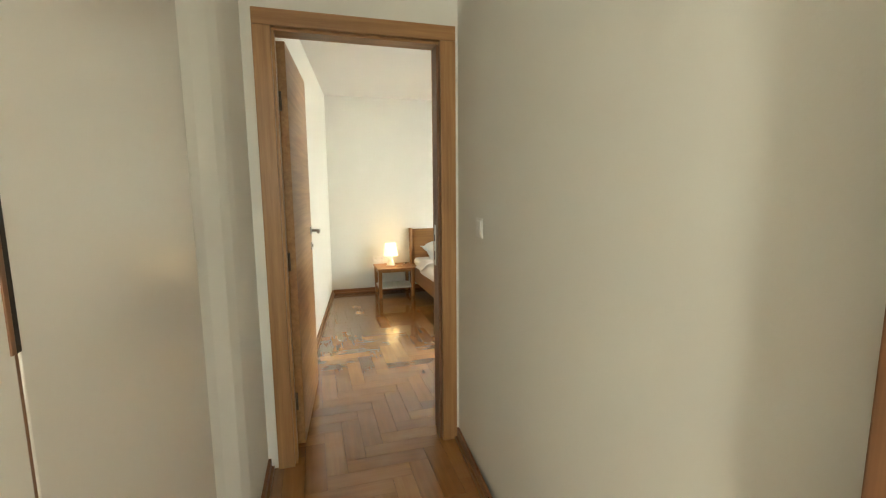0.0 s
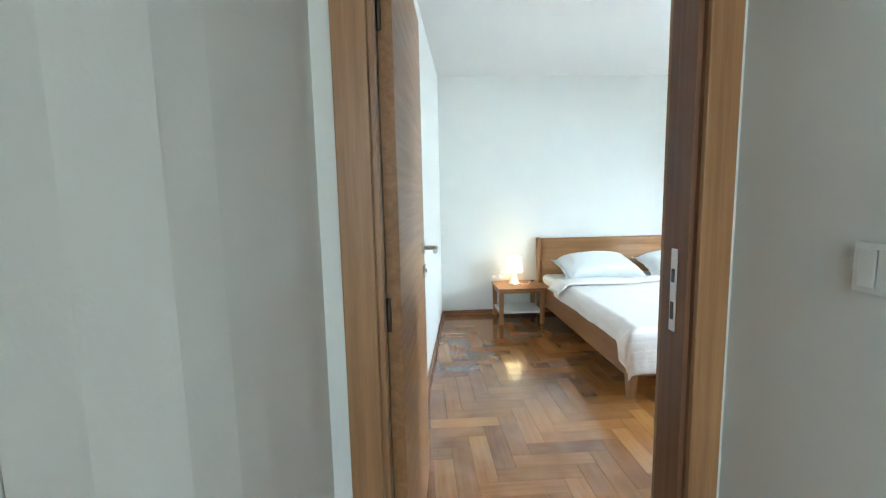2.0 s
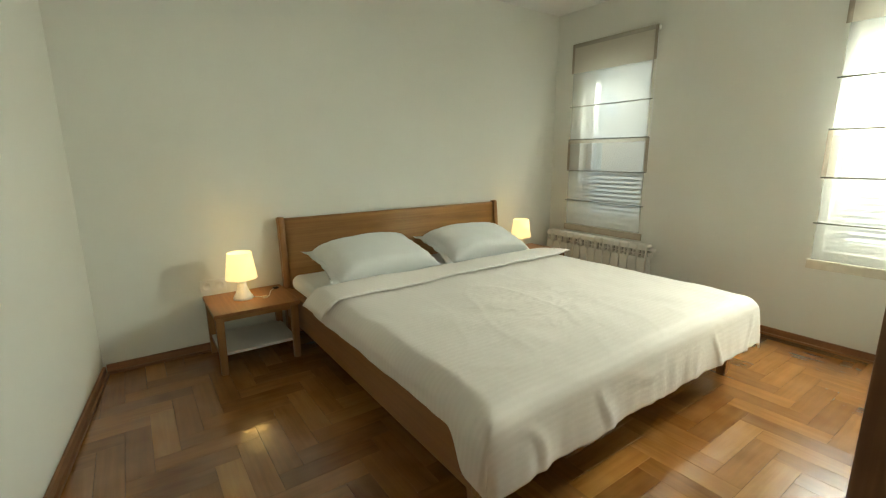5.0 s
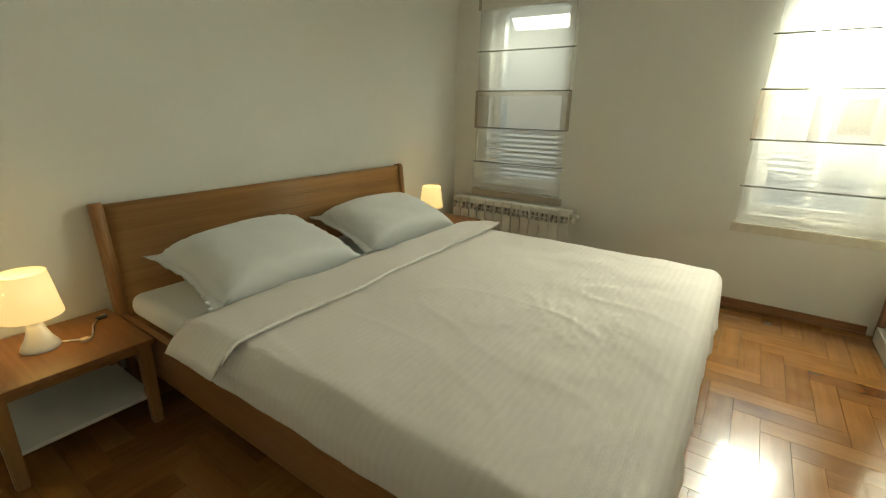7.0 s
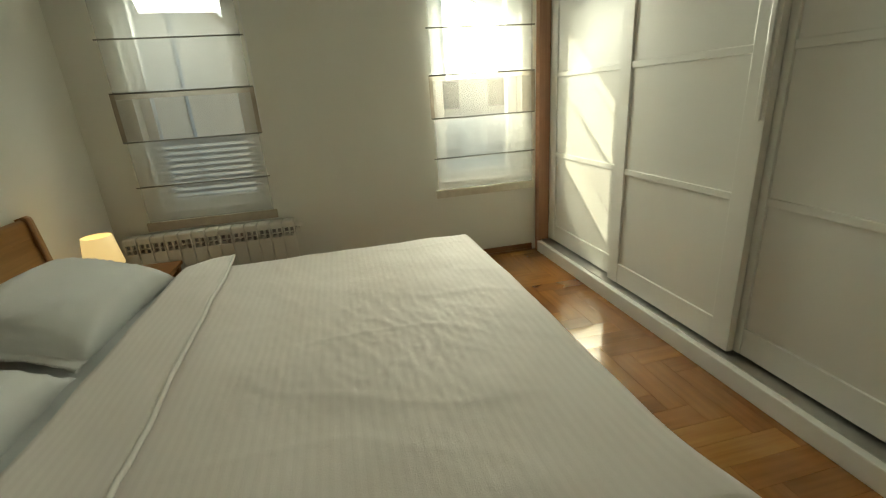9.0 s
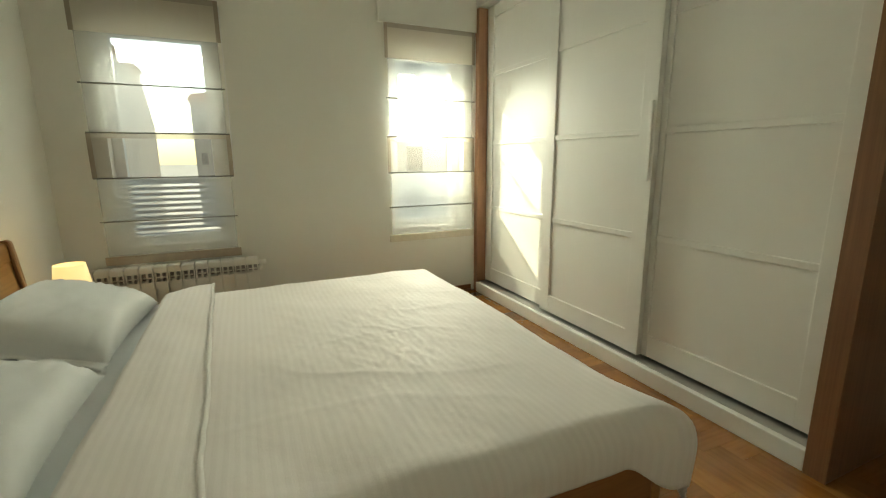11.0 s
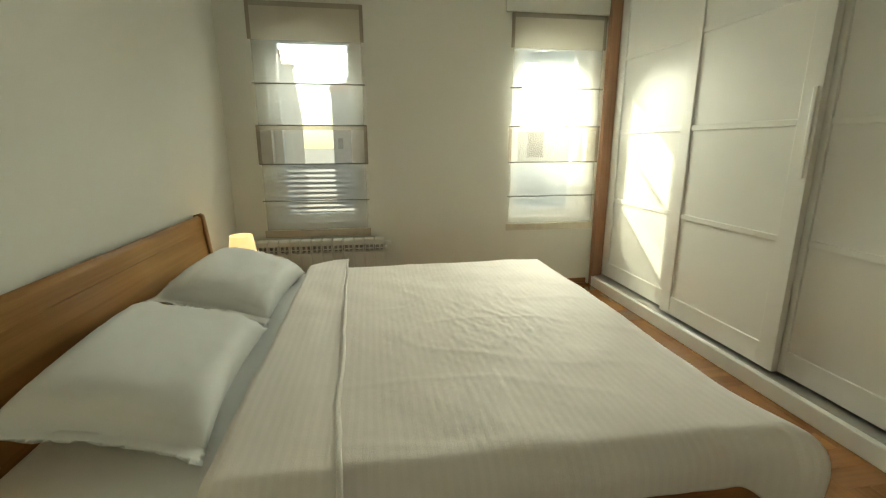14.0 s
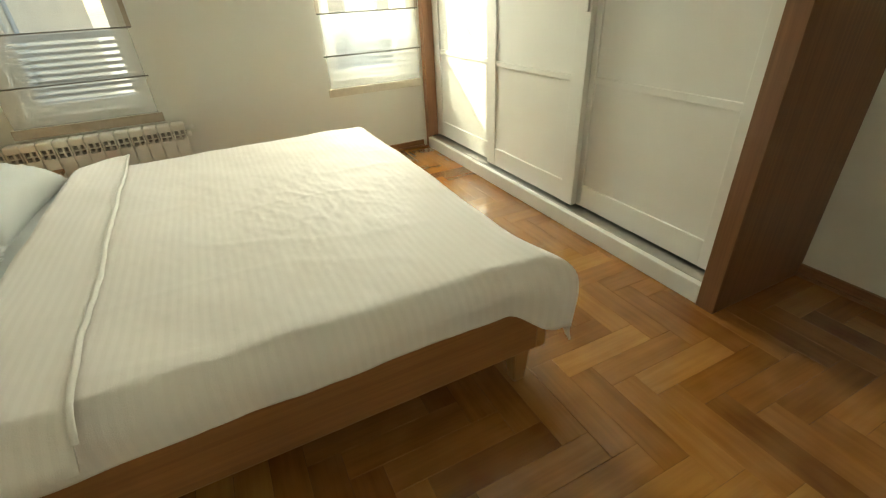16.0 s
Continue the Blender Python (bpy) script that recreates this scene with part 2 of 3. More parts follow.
    for r0, r1 in zip(rings, rings[1:]):
        for k in range(sides):
            bm.faces.new((r0[k], r0[(k + 1) % sides], r1[(k + 1) % sides], r1[k])).smooth = True
    return bm


def prism_bm(outline, z0, z1, bm=None):
    bm = bm or bmesh.new()
    lo = [bm.verts.new((x, y, z0)) for x, y in outline]
    hi = [bm.verts.new((x, y, z1)) for x, y in outline]
    n = len(outline)
    bm.faces.new(lo[::-1])
    bm.faces.new(hi)
    for k in range(n):
        bm.faces.new((lo[k], lo[(k + 1) % n], hi[(k + 1) % n], hi[k]))
    return bm


def taper_bm(x, y, z0, z1, bot, top, lean=(0, 0)):
    """A square leg, narrower at its foot."""
    bm = bmesh.new()
    lo = [bm.verts.new((x + lean[0] + sx * bot / 2, y + lean[1] + sy * bot / 2, z0)) for sx, sy in ((-1, -1), (1, -1), (1, 1), (-1, 1))]
    hi = [bm.verts.new((x + sx * top / 2, y + sy * top / 2, z1)) for sx, sy in ((-1, -1), (1, -1), (1, 1), (-1, 1))]
    bm.faces.new(lo[::-1])
    bm.faces.new(hi)
    for k in range(4):
        bm.faces.new((lo[k], lo[(k + 1) % 4], hi[(k + 1) % 4], hi[k]))
    bmesh.ops.bevel(bm, geom=list(bm.edges), offset=0.004, segments=2, affect="EDGES")
    return bm


def mesh_of(name, bm, mat):
    bmesh.ops.recalc_face_normals(bm, faces=bm.faces)
    me = bpy.data.meshes.new(name)
    bm.to_mesh(me)
    bm.free()
    me.materials.append(mat)
    return me


def part(name, bm, mat, parent=None, label=""):
    ob = new(name, mesh_of(name, bm, mat))
    if parent:
        ob.parent = parent
    if label:
        ob["label"] = label
    return ob


def thing(name, label, category, group="", kind="", at=None):
    ob = new(name)
    if at is not None:
        ob.matrix_basis = at
    return tagged(ob, label, category, group, kind)


def structure(name, bm, mat, label, category="wall"):
    return tagged(part(name, bm, mat), label, category, kind="structure")


# ---- plan ----
CEILING, BACK, EAST, SOUTH, HALL = 2.48, 6.520, 4.21, 3.02, 2.885
WEST_A, WEST_B = (0.08, SOUTH), (0.492, BACK)
DOOR_L, DOOR_R, DOOR_T = 0.150, 0.903, 2.03
WIN1, WIN2, WIN_Z = (5.56, 6.20), (3.69, 4.33), (0.60, 2.03)
DEEP = 0.34

# ---- large structure ----
floor = structure("floor", prism_bm([(-0.5, -2.2), (4.6, -2.2), (4.6, 6.8), (-0.5, 6.8)], -0.2, -0.016), SCREED,
                  "glossy oak parquet floor laid in herringbone", "floor")
structure("ceiling", box_bm(-0.5, 4.56, -2.2, 6.8, CEILING, CEILING + 0.15), CEIL, "plain white painted ceiling", "ceiling")
structure("wall_north", box_bm(0.2, 4.56, BACK, BACK + 0.2, -0.02, CEILING), WALL, "plain white painted wall behind the bed")
structure("wall_west", prism_bm([WEST_A, WEST_B, (0.2, BACK + 0.2), (-0.4, BACK + 0.2), (-0.4, SOUTH)], -0.02, CEILING), WALL,
          "plain white painted side wall of the bedroom")

bm = box_bm(EAST, EAST + DEEP, 2.9, WIN2[0], -0.02, CEILING)
box_bm(EAST, EAST + DEEP, WIN2[1], WIN1[0], -0.02, CEILING, bm=bm)
box_bm(EAST, EAST + DEEP, WIN1[1], BACK, -0.02, CEILING, bm=bm)
for w in (WIN1, WIN2):
    box_bm(EAST, EAST + DEEP, w[0], w[1], -0.02, WIN_Z[0], bm=bm)
    box_bm(EAST, EAST + DEEP, w[0], w[1], WIN_Z[1], CEILING, bm=bm)
structure("wall_east", bm, WALL, "thick white wall with two narrow windows")
structure("lintel", box_bm(EAST - 0.025, EAST + 0.01, 3.58, 4.42, 2.195, CEILING - 0.003), WALL, "white boxed lintel above the window", "lintel")

bm = box_bm(-0.4, DOOR_L - 0.03, HALL, SOUTH, -0.02, CEILING)
box_bm(DOOR_R + 0.03, EAST, HALL, SOUTH, -0.02, CEILING, bm=bm)
box_bm(DOOR_L - 0.03, DOOR_R + 0.03, HALL, SOUTH, DOOR_T + 0.03, CEILING, bm=bm)
structure("wall_south", bm, WALL, "white partition wall with the bedroom doorway")

# hall
structure("wall_hall_right", prism_bm([(0.80, -2.0), (0.995, HALL), (1.15, HALL), (1.15, -2.0)], -0.02, CEILING), WALL, "cream painted hall wall with a light switch")
structure("wall_hall_left", prism_bm([(-0.35, 2.19), (-0.046, 2.19), (-0.032, 2.25), (0.000, 2.34), (0.016, 2.42), (0.022, 2.50), (0.03, HALL), (-0.35, HALL)], -0.02, CEILING), WALL, "cream painted hall wall pier beside the door")
# gap from y -1.85 to -0.8 is unseen, made for an added lamp
bm = box_bm(-0.5, -0.38, -0.8, 2.19, -0.02, CEILING)
box_bm(-0.5, -0.38, -2.0, -1.85, -0.02, CEILING, bm=bm)
box_bm(-0.5, -0.38, -1.85, -0.8, 2.25, CEILING, bm=bm)
structure("wall_hall_side", bm, WALL, "cream painted hall wall behind the cupboard")
# unseen end wall; its opening is made for the other added lamp
bm = box_bm(-0.5, 0.0, -2.15, -2.0, -0.02, CEILING)
box_bm(0.8, 1.15, -2.15, -2.0, -0.02, CEILING, bm=bm)
box_bm(0.0, 0.8, -2.15, -2.0, -0.02, 1.0, bm=bm)
box_bm(0.0, 0.8, -2.15, -2.0, 2.2, CEILING, bm=bm)
structure("wall_hall_end", bm, WALL, "unseen hall end wall with an added light opening")


# skirting boards
def skirting(x0, y0, x1, y1, side, mat=SKIRT):
    d = Vector((x1 - x0, y1 - y0, 0))
    n = Vector((-d.y, d.x, 0)).normalized() * side
    a, b = Vector((x0, y0, 0)), Vector((x1, y1, 0))
    o = prism_bm([(a.x, a.y), (b.x, b.y), (b.x + n.x * 0.014, b.y + n.y * 0.014), (a.x + n.x * 0.014, a.y + n.y * 0.014)], 0.0, 0.055)
    prism_bm([(a.x, a.y), (b.x, b.y), (b.x + n.x * 0.026, b.y + n.y * 0.026), (a.x + n.x * 0.026, a.y + n.y * 0.026)], 0.0005, 0.016, o)
    structure("baseboard", o, mat, "brown stained wooden skirting board", "baseboard")


skirting(WEST_B[0] + 0.016, BACK - 0.0005, EAST, BACK - 0.0005, -1)
skirting(WEST_A[0], WEST_A[1], WEST_B[0], WEST_B[1] - 0.03, -1, SKIRT_Y)
skirting(EAST, 3.62, EAST, BACK - 0.03, 1, SKIRT_Y)
skirting(DOOR_R + 0.08, SOUTH, 1.454, SOUTH, 1)
skirting(0.860, 1.10, 0.994, HALL - 0.002, 1, SKIRT_Y)
skirting(0.0225, 2.51, 0.0295, HALL - 0.002, -1, SKIRT_Y)


# ---- door ----
door = thing("door_1", "oak veneer interior door standing wide open", "door", kind="structure")
for x0, x1 in ((DOOR_L - 0.075, DOOR_L), (DOOR_R, DOOR_R + 0.076)):
    part("architrave", box_bm(x0, x1, HALL - 0.016, HALL, 0, DOOR_T - 0.001, 0.003), OAK_V, door)
    part("architrave", box_bm(x0, x1, SOUTH, SOUTH + 0.016, 0, DOOR_T - 0.001, 0.003), OAK_V, door)
for y0 in (HALL - 0.016, SOUTH):
    part("architrave", box_bm(DOOR_L - 0.075, DOOR_R + 0.076, y0, y0 + 0.016, DOOR_T, DOOR_T + 0.068, 0.003), OAK_X, door)
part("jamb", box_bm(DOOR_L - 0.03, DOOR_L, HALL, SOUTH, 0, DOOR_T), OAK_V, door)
# right jamb and its stop are coloured darker than the left ones
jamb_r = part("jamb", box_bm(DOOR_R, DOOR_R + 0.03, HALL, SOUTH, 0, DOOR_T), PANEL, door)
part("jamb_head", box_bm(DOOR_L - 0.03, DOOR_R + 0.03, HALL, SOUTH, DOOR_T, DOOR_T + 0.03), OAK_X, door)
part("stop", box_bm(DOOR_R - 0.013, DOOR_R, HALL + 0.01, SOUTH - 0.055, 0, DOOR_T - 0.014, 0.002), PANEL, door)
part("stop", box_bm(DOOR_L, DOOR_L + 0.013, HALL + 0.01, SOUTH - 0.045, 0, DOOR_T - 0.014, 0.002), OAK_V, door)
part("stop", box_bm(DOOR_L, DOOR_R, HALL + 0.01, SOUTH - 0.045, DOOR_T - 0.013, DOOR_T, 0.002), OAK_X, door)
strike = part("strike_plate", box_bm(DOOR_R - 0.016, DOOR_R - 0.0125, SOUTH - 0.086, SOUTH - 0.062, 0.94, 1.15, 0.001), STEEL, door, "steel strike plate")
# holes are black blocks; the shade inside is put into the colour
for z0, z1 in ((1.04, 1.075), (0.945, 0.99)):
    part("strike_hole", box_bm(DOOR_R - 0.0175, DOOR_R - 0.0155, SOUTH - 0.080, SOUTH - 0.068, z0 + 0.025, z1 + 0.025), BLACK, strike)

leaf = part("leaf", box_bm(-0.04, 0, 0, 0.80, 0.008, DOOR_T - 0.006, 0.002), OAK_Y, door)
leaf.matrix_basis = pose(0.198, 3.055, 0, 0, 0, -5.6)


def leaf_part(name, b, mat, label=""):
    return part(name, b, mat, leaf, label)


for x0, x1, sgn in ((0.0, 0.009, 1), (-0.049, -0.04, -1)):
    leaf_part("rosette", box_bm(x0, x1, 0.712, 0.758, 1.045, 1.095, 0.003), STEEL)
    leaf_part("keyhole_rosette", box_bm(x0, x1, 0.712, 0.758, 0.945, 0.995, 0.003), STEEL)
    xs = 0.009 if sgn > 0 else -0.049
    leaf_part("door_handle", tube_bm([(xs - 0.002 * sgn, 0.735, 1.07), (xs + 0.035 * sgn, 0.735, 1.07), (xs + 0.045 * sgn, 0.730, 1.07), (xs + 0.050 * sgn, 0.715, 1.07), (xs + 0.050 * sgn, 0.62, 1.068)], 0.0095, 12), STEEL, "steel lever handle")
    leaf_part("lock_cylinder", lathe_bm([(0.0001, 0), (0.009, 0), (0.009, 0.006), (0.0001, 0.006)], 14), STEEL).matrix_basis = pose(x1 if sgn > 0 else x0, 0.735, 0.97, 0, 90 * sgn, 0)
for z in (0.25, 0.98, 1.75):
    h = part("hinge", tube_bm([(0.165, 3.045, z - 0.045), (0.165, 3.045, z + 0.045)], 0.007, 10), BRONZE, door, "dark bronze hinge")
    part("hinge_plate", box_bm(0.1505, 0.153, 3.005, 3.04, z - 0.04, z + 0.04), BRONZE, h)


# ---- windows ----
def window(name, ya, yb, fw):
    win = thing(name, "narrow white framed window with a slatted guard outside", "window", kind="structure")
    x = EAST + 0.095
    for y0, y1 in ((ya, ya + fw), (yb - fw, yb)):
        part("window_frame", box_bm(x, x + 0.07, y0, y1, WIN_Z[0], WIN_Z[1], 0.004), PVC, win)
    for z0, z1 in ((WIN_Z[0], WIN_Z[0] + 0.075), (WIN_Z[1] - 0.075, WIN_Z[1])):
        part("window_frame", box_bm(x + 0.002, x + 0.068, ya + fw, yb - fw, z0, z1, 0.004), PVC, win)
    pane = part("pane", box_bm(x + 0.03, x + 0.036, ya + fw, yb - fw, WIN_Z[0] + 0.075, WIN_Z[1] - 0.075), glass_m, win)
    pane.visible_shadow = False
    part("window_sill", box_bm(EAST, EAST + 0.094, ya, yb, WIN_Z[0] - 0.004, WIN_Z[0] + 0.022, 0.004), STONE, win)
    part("outer_sill", box_bm(EAST + 0.166, EAST + DEEP, ya, yb, WIN_Z[0] - 0.004, WIN_Z[0] + 0.018, 0.004), STONE, win)
    guard = thing("window_guard", "grey horizontal slats fixed outside the window", "guard", group="window guards")
    gx = EAST + 0.19
    for k in range(10):
        z = WIN_Z[0] + 0.058 + k * 0.0405
        part("slat", box_bm(gx, gx + 0.014, ya + 0.001, yb - 0.001, z, z + (0.021 if k < 9 else 0.038), 0.003), SLAT, guard)
    for y in (ya + 0.012, yb - 0.012):
        part("post", box_bm(gx + 0.014, gx + 0.03, y - 0.011, y + 0.011, WIN_Z[0], WIN_Z[0] + 0.46, 0.002), SLAT, guard)


window("window_1", *WIN1, 0.062)
window("window_2", *WIN2, 0.075)


# ---- roman blinds ----
def cloth_bm(y0, y1, z0, z1, x, wave, seed, ny=14, nz=10):
    bm = bmesh.new()
    g = []
    for i in range(nz + 1):
        z = z0 + (z1 - z0) * i / nz
        row = []
        for j in range(ny + 1):
            y = y0 + (y1 - y0) * j / ny
            dx = wave * math.sin(math.pi * i / nz) * (0.5 + 0.5 * noise.noise(Vector((y * 5, z * 2, seed))))
            row.append(bm.verts.new((x - dx, y, z)))
        g.append(row)
    for a, b in zip(g, g[1:]):
        for j in range(ny):
            bm.faces.new((a[j], a[j + 1], b[j + 1], b[j])).smooth = True
    return bm


def blind(ya, yb, label, hem_mat):
    bl = thing("roman_blind", label, "blind", group="roman blinds")
    x = EAST - 0.052
    zs = [0.575, 0.80, 1.075, 1.355, 1.645, 1.935, 2.185]
    part("headrail", box_bm(x + 0.006, EAST - 0.001, ya + 0.01, yb - 0.01, 2.15, 2.187, 0.003), PVC, bl)
    for k in range(6):
        special = k in (2, 5)
        ina, inb = (0.0, 0.0) if special else (0.02, 0.02)
        if special:
            e = 0.026
            bd = part("band", cloth_bm(ya + e, yb - e, zs[k], zs[k + 1], x, 0.004, k), TOPBAND if k == 5 else BAND, bl, "semi-opaque beige band")
            part("edge", cloth_bm(ya, ya + e, zs[k], zs[k + 1], x, 0.004, k, 2), EDGE, bd)
            part("edge", cloth_bm(yb - e, yb, zs[k], zs[k + 1], x, 0.004, k, 2), EDGE, bd)
            part("edge", cloth_bm(ya + e, yb - e, zs[k + 1] - 0.034, zs[k + 1], x - 0.003, 0.0, k, 6, 2), EDGE2, bd)
        else:
            part("voile", cloth_bm(ya + ina, yb - inb, zs[k], zs[k + 1], x, 0.006, k), VOILE, bl)
    for z in zs[1:5]:
        part("rod", tube_bm([(x - 0.004, ya + 0.003, z), (x - 0.004, yb - 0.003, z)], 0.0045, 8), ROD, bl)
    part("hem", box_bm(x - 0.006, x + 0.008, ya + 0.0, yb - 0.0, 0.515, 0.572, 0.004), hem_mat, bl)
    part("chain", tube_bm([(x - 0.004, ya - 0.004, 2.15), (x - 0.004, ya - 0.006, 1.6), (x - 0.004, ya - 0.004, 1.10)], 0.0022, 6), PVC, bl)


HEM = plain("taupe_hem", (0.42, 0.36, 0.29), 0.9, vary=0.06, scale=30)
HEM2 = plain("cream_hem", (0.66, 0.62, 0.52), 0.9, vary=0.06, scale=30)
blind(5.495, 6.295, "sheer white roman blind with beige bands above the radiator", HEM)
blind(3.615, 4.385, "sunlit sheer white roman blind beside the wardrobe", HEM2)


# ---- bed ----
bed = thing("bed", "oak coloured wooden double bed with curved headboard", "bed")
BX0, BX1, BY0, BY1 = 1.505, 3.415, 4.405, 6.475


def headboard_bm(x0, x1, zlo, zhi, thick, lean):
    """A board that leans back and rolls over at its top."""
    bm = bmesh.new()
    prof = []
    N = 14
    for i in range(N + 1):
        f = i / N
        z = zlo + (zhi - zlo) * f
        y = BY1 - 0.055 + lean * f ** 2
        prof.append((y, z))
    top = [(prof[-1][0] + 0.005, zhi + 0.012), (prof[-1][0] + 0.02, zhi + 0.02), (prof[-1][0] + thick + 0.004, zhi + 0.012), (prof[-1][0] + thick, zhi)]
    outline = prof + top + [(y + thick, z) for y, z in prof[::-1][1:]]
    a = [bm.verts.new((x0, y, z)) for y, z in outline]
    b = [bm.verts.new((x1, y, z)) for y, z in outline]
    n = len(outline)
    for k in range(n):
        bm.faces.new((a[k], a[(k + 1) % n], b[(k + 1) % n], b[k])).smooth = True
    bm.faces.new(a[::-1])
    bm.faces.new(b)
    return bm


hb = part("headboard", headboard_bm(BX0 + 0.04, BX1 - 0.04, 0.24, 0.785, 0.026, 0.045), BEECH_X, bed)
part("top_rail", headboard_bm(BX0 + 0.041, BX1 - 0.041, 0.725, 0.792, 0.034, 0.004), BEECH_X, hb).location = (0, 0.034, 0.004)
for x0 in (BX0, BX1 - 0.04):
    part("post", headboard_bm(x0, x0 + 0.04, 0.0, 0.806, 0.046, 0.045), BEECH_Z, bed).location = (0, -0.014, 0)
# side rails use the copy with shade in its colour
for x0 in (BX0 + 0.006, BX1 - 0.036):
    part("side_rail", box_bm(x0, x0 + 0.03, BY0 + 0.03, BY1 - 0.06, 0.160, 0.355, 0.006), BEECH_Y_SHADE, bed)
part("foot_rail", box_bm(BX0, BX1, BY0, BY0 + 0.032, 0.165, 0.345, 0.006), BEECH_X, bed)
part("slat_base", box_bm(BX0 + 0.037, BX1 - 0.037, BY0 + 0.033, BY1 - 0.075, 0.30, 0.345, 0.004), BEECH_X, bed)
for x in (BX0 + 0.06, BX1 - 0.06):
    part("leg", taper_bm(x, BY0 + 0.066, 0.0, 0.25, 0.045, 0.075), BEECH_Z, bed)


def soft_block(x0, x1, y0, y1, z0, z1, r, nx=26, ny=30):
    bm = bmesh.new()
    bmesh.ops.create_cube(bm, size=1)
    for v in bm.verts:
        v.co = Vector((x0 if v.co.x < 0 else x1, y0 if v.co.y < 0 else y1, z0 if v.co.z < 0 else z1))
    bmesh.ops.bevel(bm, geom=list(bm.edges), offset=r, segments=5, affect="EDGES", profile=0.5)
    for f in bm.faces:
        f.smooth = True
    return bm


tagged(part("mattress", soft_block(BX0 + 0.035, BX1 - 0.035, BY0 + 0.04, BY1 - 0.09, 0.347, 0.450, 0.045), SHEET),
       "thick mattress in a white fitted sheet", "mattress")


def wrinkle(x, y):
    """Soft creases and puffs of the cover."""
    p = Vector((x, y, 0))
    h = 0.011 * noise.noise(p * 2.1) + 0.006 * noise.noise(p * 5.3 + Vector((3, 1, 0)))
    d = Vector((x - 2.35, y - 4.9, 0)).length
    near = 0.75 * math.exp(-(d / 0.30) ** 2)
    warp = 0.25 * noise.noise(p * 3.0)
    h += near * 0.0036 * (1 - abs(noise.noise(Vector(((x + warp) * 5, (y + warp * 0.6) * 13, 5.0))))) ** 5
    fan = noise.noise(Vector(((x + 0.6 * y + 0.3 * warp) * 6, (y - 0.45 * x + 0.2 * warp) * 24, 2.0)))
    h += (0.0038 * near + 0.0007) * max(0.0, 1 - abs(fan) * 3.5) ** 2
    h += 0.0075 * max(0.0, 1 - abs(noise.noise(Vector((x * 3.1 + 2, y * 1.3 + warp, 9.0)))) * 7) ** 2 * (0.25 + 0.35 * near)
    return h


def duvet_bm():
    """The cover: flat on the mattress, rounded over its edges, hanging at the sides and foot."""
    bm = bmesh.new()
    uv = bm.loops.layers.uv.new("UVMap")
    x0, x1, yf, yh, top = BX0 + 0.004, BX1 + 0.004, BY0 - 0.042, 5.855, 0.468
    r = 0.07
    side, foot = 0.07, 0.185
    W = (x1 - x0) - 2 * r
    NU, NV = 210, 180
    ulen = W + 2 * (1.57 * r + side)
    vlen = (yh - yf - r) + 1.57 * r + foot

    def over(s, flat, hang):
        """Distance along the cloth past the flat part -> (outwards, downwards)."""
        s -= flat
        if s <= 0:
            return s + flat, 0.0
        if s < 1.57 * r:
            a = s / r
            return flat + r * math.sin(a), r * (1 - math.cos(a))
        return flat + r, r + s - 1.57 * r

    g = []
    for j in range(NV + 1):
        row = []
        for i in range(NU + 1):
            u = (i / NU - 0.5) * ulen
            v = j / NV * vlen
            hx, dx = over(abs(u), W / 2, side)
            hv, dv = over(v, yh - yf - r, foot)
            x = (x0 + x1) / 2 + math.copysign(hx, u)
            y = yh - hv
            down = max(dx, dv) + 0.5 * min(dx, dv)
            z = top - down
            corner = min(1.0, max(0.0, (v - (yh - yf) + 0.20) / 0.15))
            corner = corner * corner * (3 - 2 * corner)
            if dx > 0:
                # the sides stop at the rail; towards the foot they spill over it
                k = min(1.0, dx / (r + side))
                low = 0.124 + 0.014 * noise.noise(Vector((v * 2.4, 2.0 if u > 0 else 5.0, 0))) + 0.006 * noise.noise(Vector((v * 9, 2.0, 0)))
                low += corner * 0.085
                z = top - low * (dx / (r + side)) ** 0.8 if dv <= 0 else top - max(dv, low * k) - 0.30 * min(dx, dv)
                x += math.copysign((0.012 * noise.noise(Vector((v * 6, 1.0, 0))) + 0.030 * corner) * k, u)
            if dv > r:
                k = (dv - r) / foot
                fold = noise.noise(Vector((u * 5.5, 3.0, 0.4 * k)))
                y += k * (0.013 * fold + 0.007 * noise.noise(Vector((u * 15, 1.0, 0)))) - 0.014 * k - 0.022 * k * math.exp(-((u + W / 2 + 0.05) / 0.15) ** 2)
                y -= 0.010 * math.sqrt(k) * max(0.0, 1 - abs(noise.noise(Vector((u * 2.3 + 4, 6.0, 0.5 * k)))) * 9)
                z += k * (0.016 * noise.noise(Vector((u * 2.6, 8.0, 0))) + 0.006 * noise.noise(Vector((u * 12, 8.0, 0))))
                y = min(y, BY0 - 0.012)
            # the foot corner juts out in a soft peak
            peak = math.exp(-((u + W / 2 + 0.06) / 0.13) ** 2 - ((v - (yh - yf - r) - 0.06) / 0.13) ** 2)
            x, y, z = x - 0.036 * peak, y - 0.032 * peak, z + 0.014 * peak
            flatness = max(0.0, 1 - down / 0.06)
            z += wrinkle(x, y) * (0.35 + 0.65 * flatness) + 0.004 * flatness * (1 - ((x - 2.46) / 0.95) ** 2)
            vert = bm.verts.new((x, y, z))
            row.append((vert, u, v))
        g.append(row)
    for a, b in zip(g, g[1:]):
        for i in range(NU):
            q = (a[i], a[i + 1], b[i + 1], b[i])
            f = bm.faces.new([w[0] for w in q])
            f.smooth = True
            for lp, w in zip(f.loops, q):
                lp[uv].uv = (w[1], w[2])
    return bm


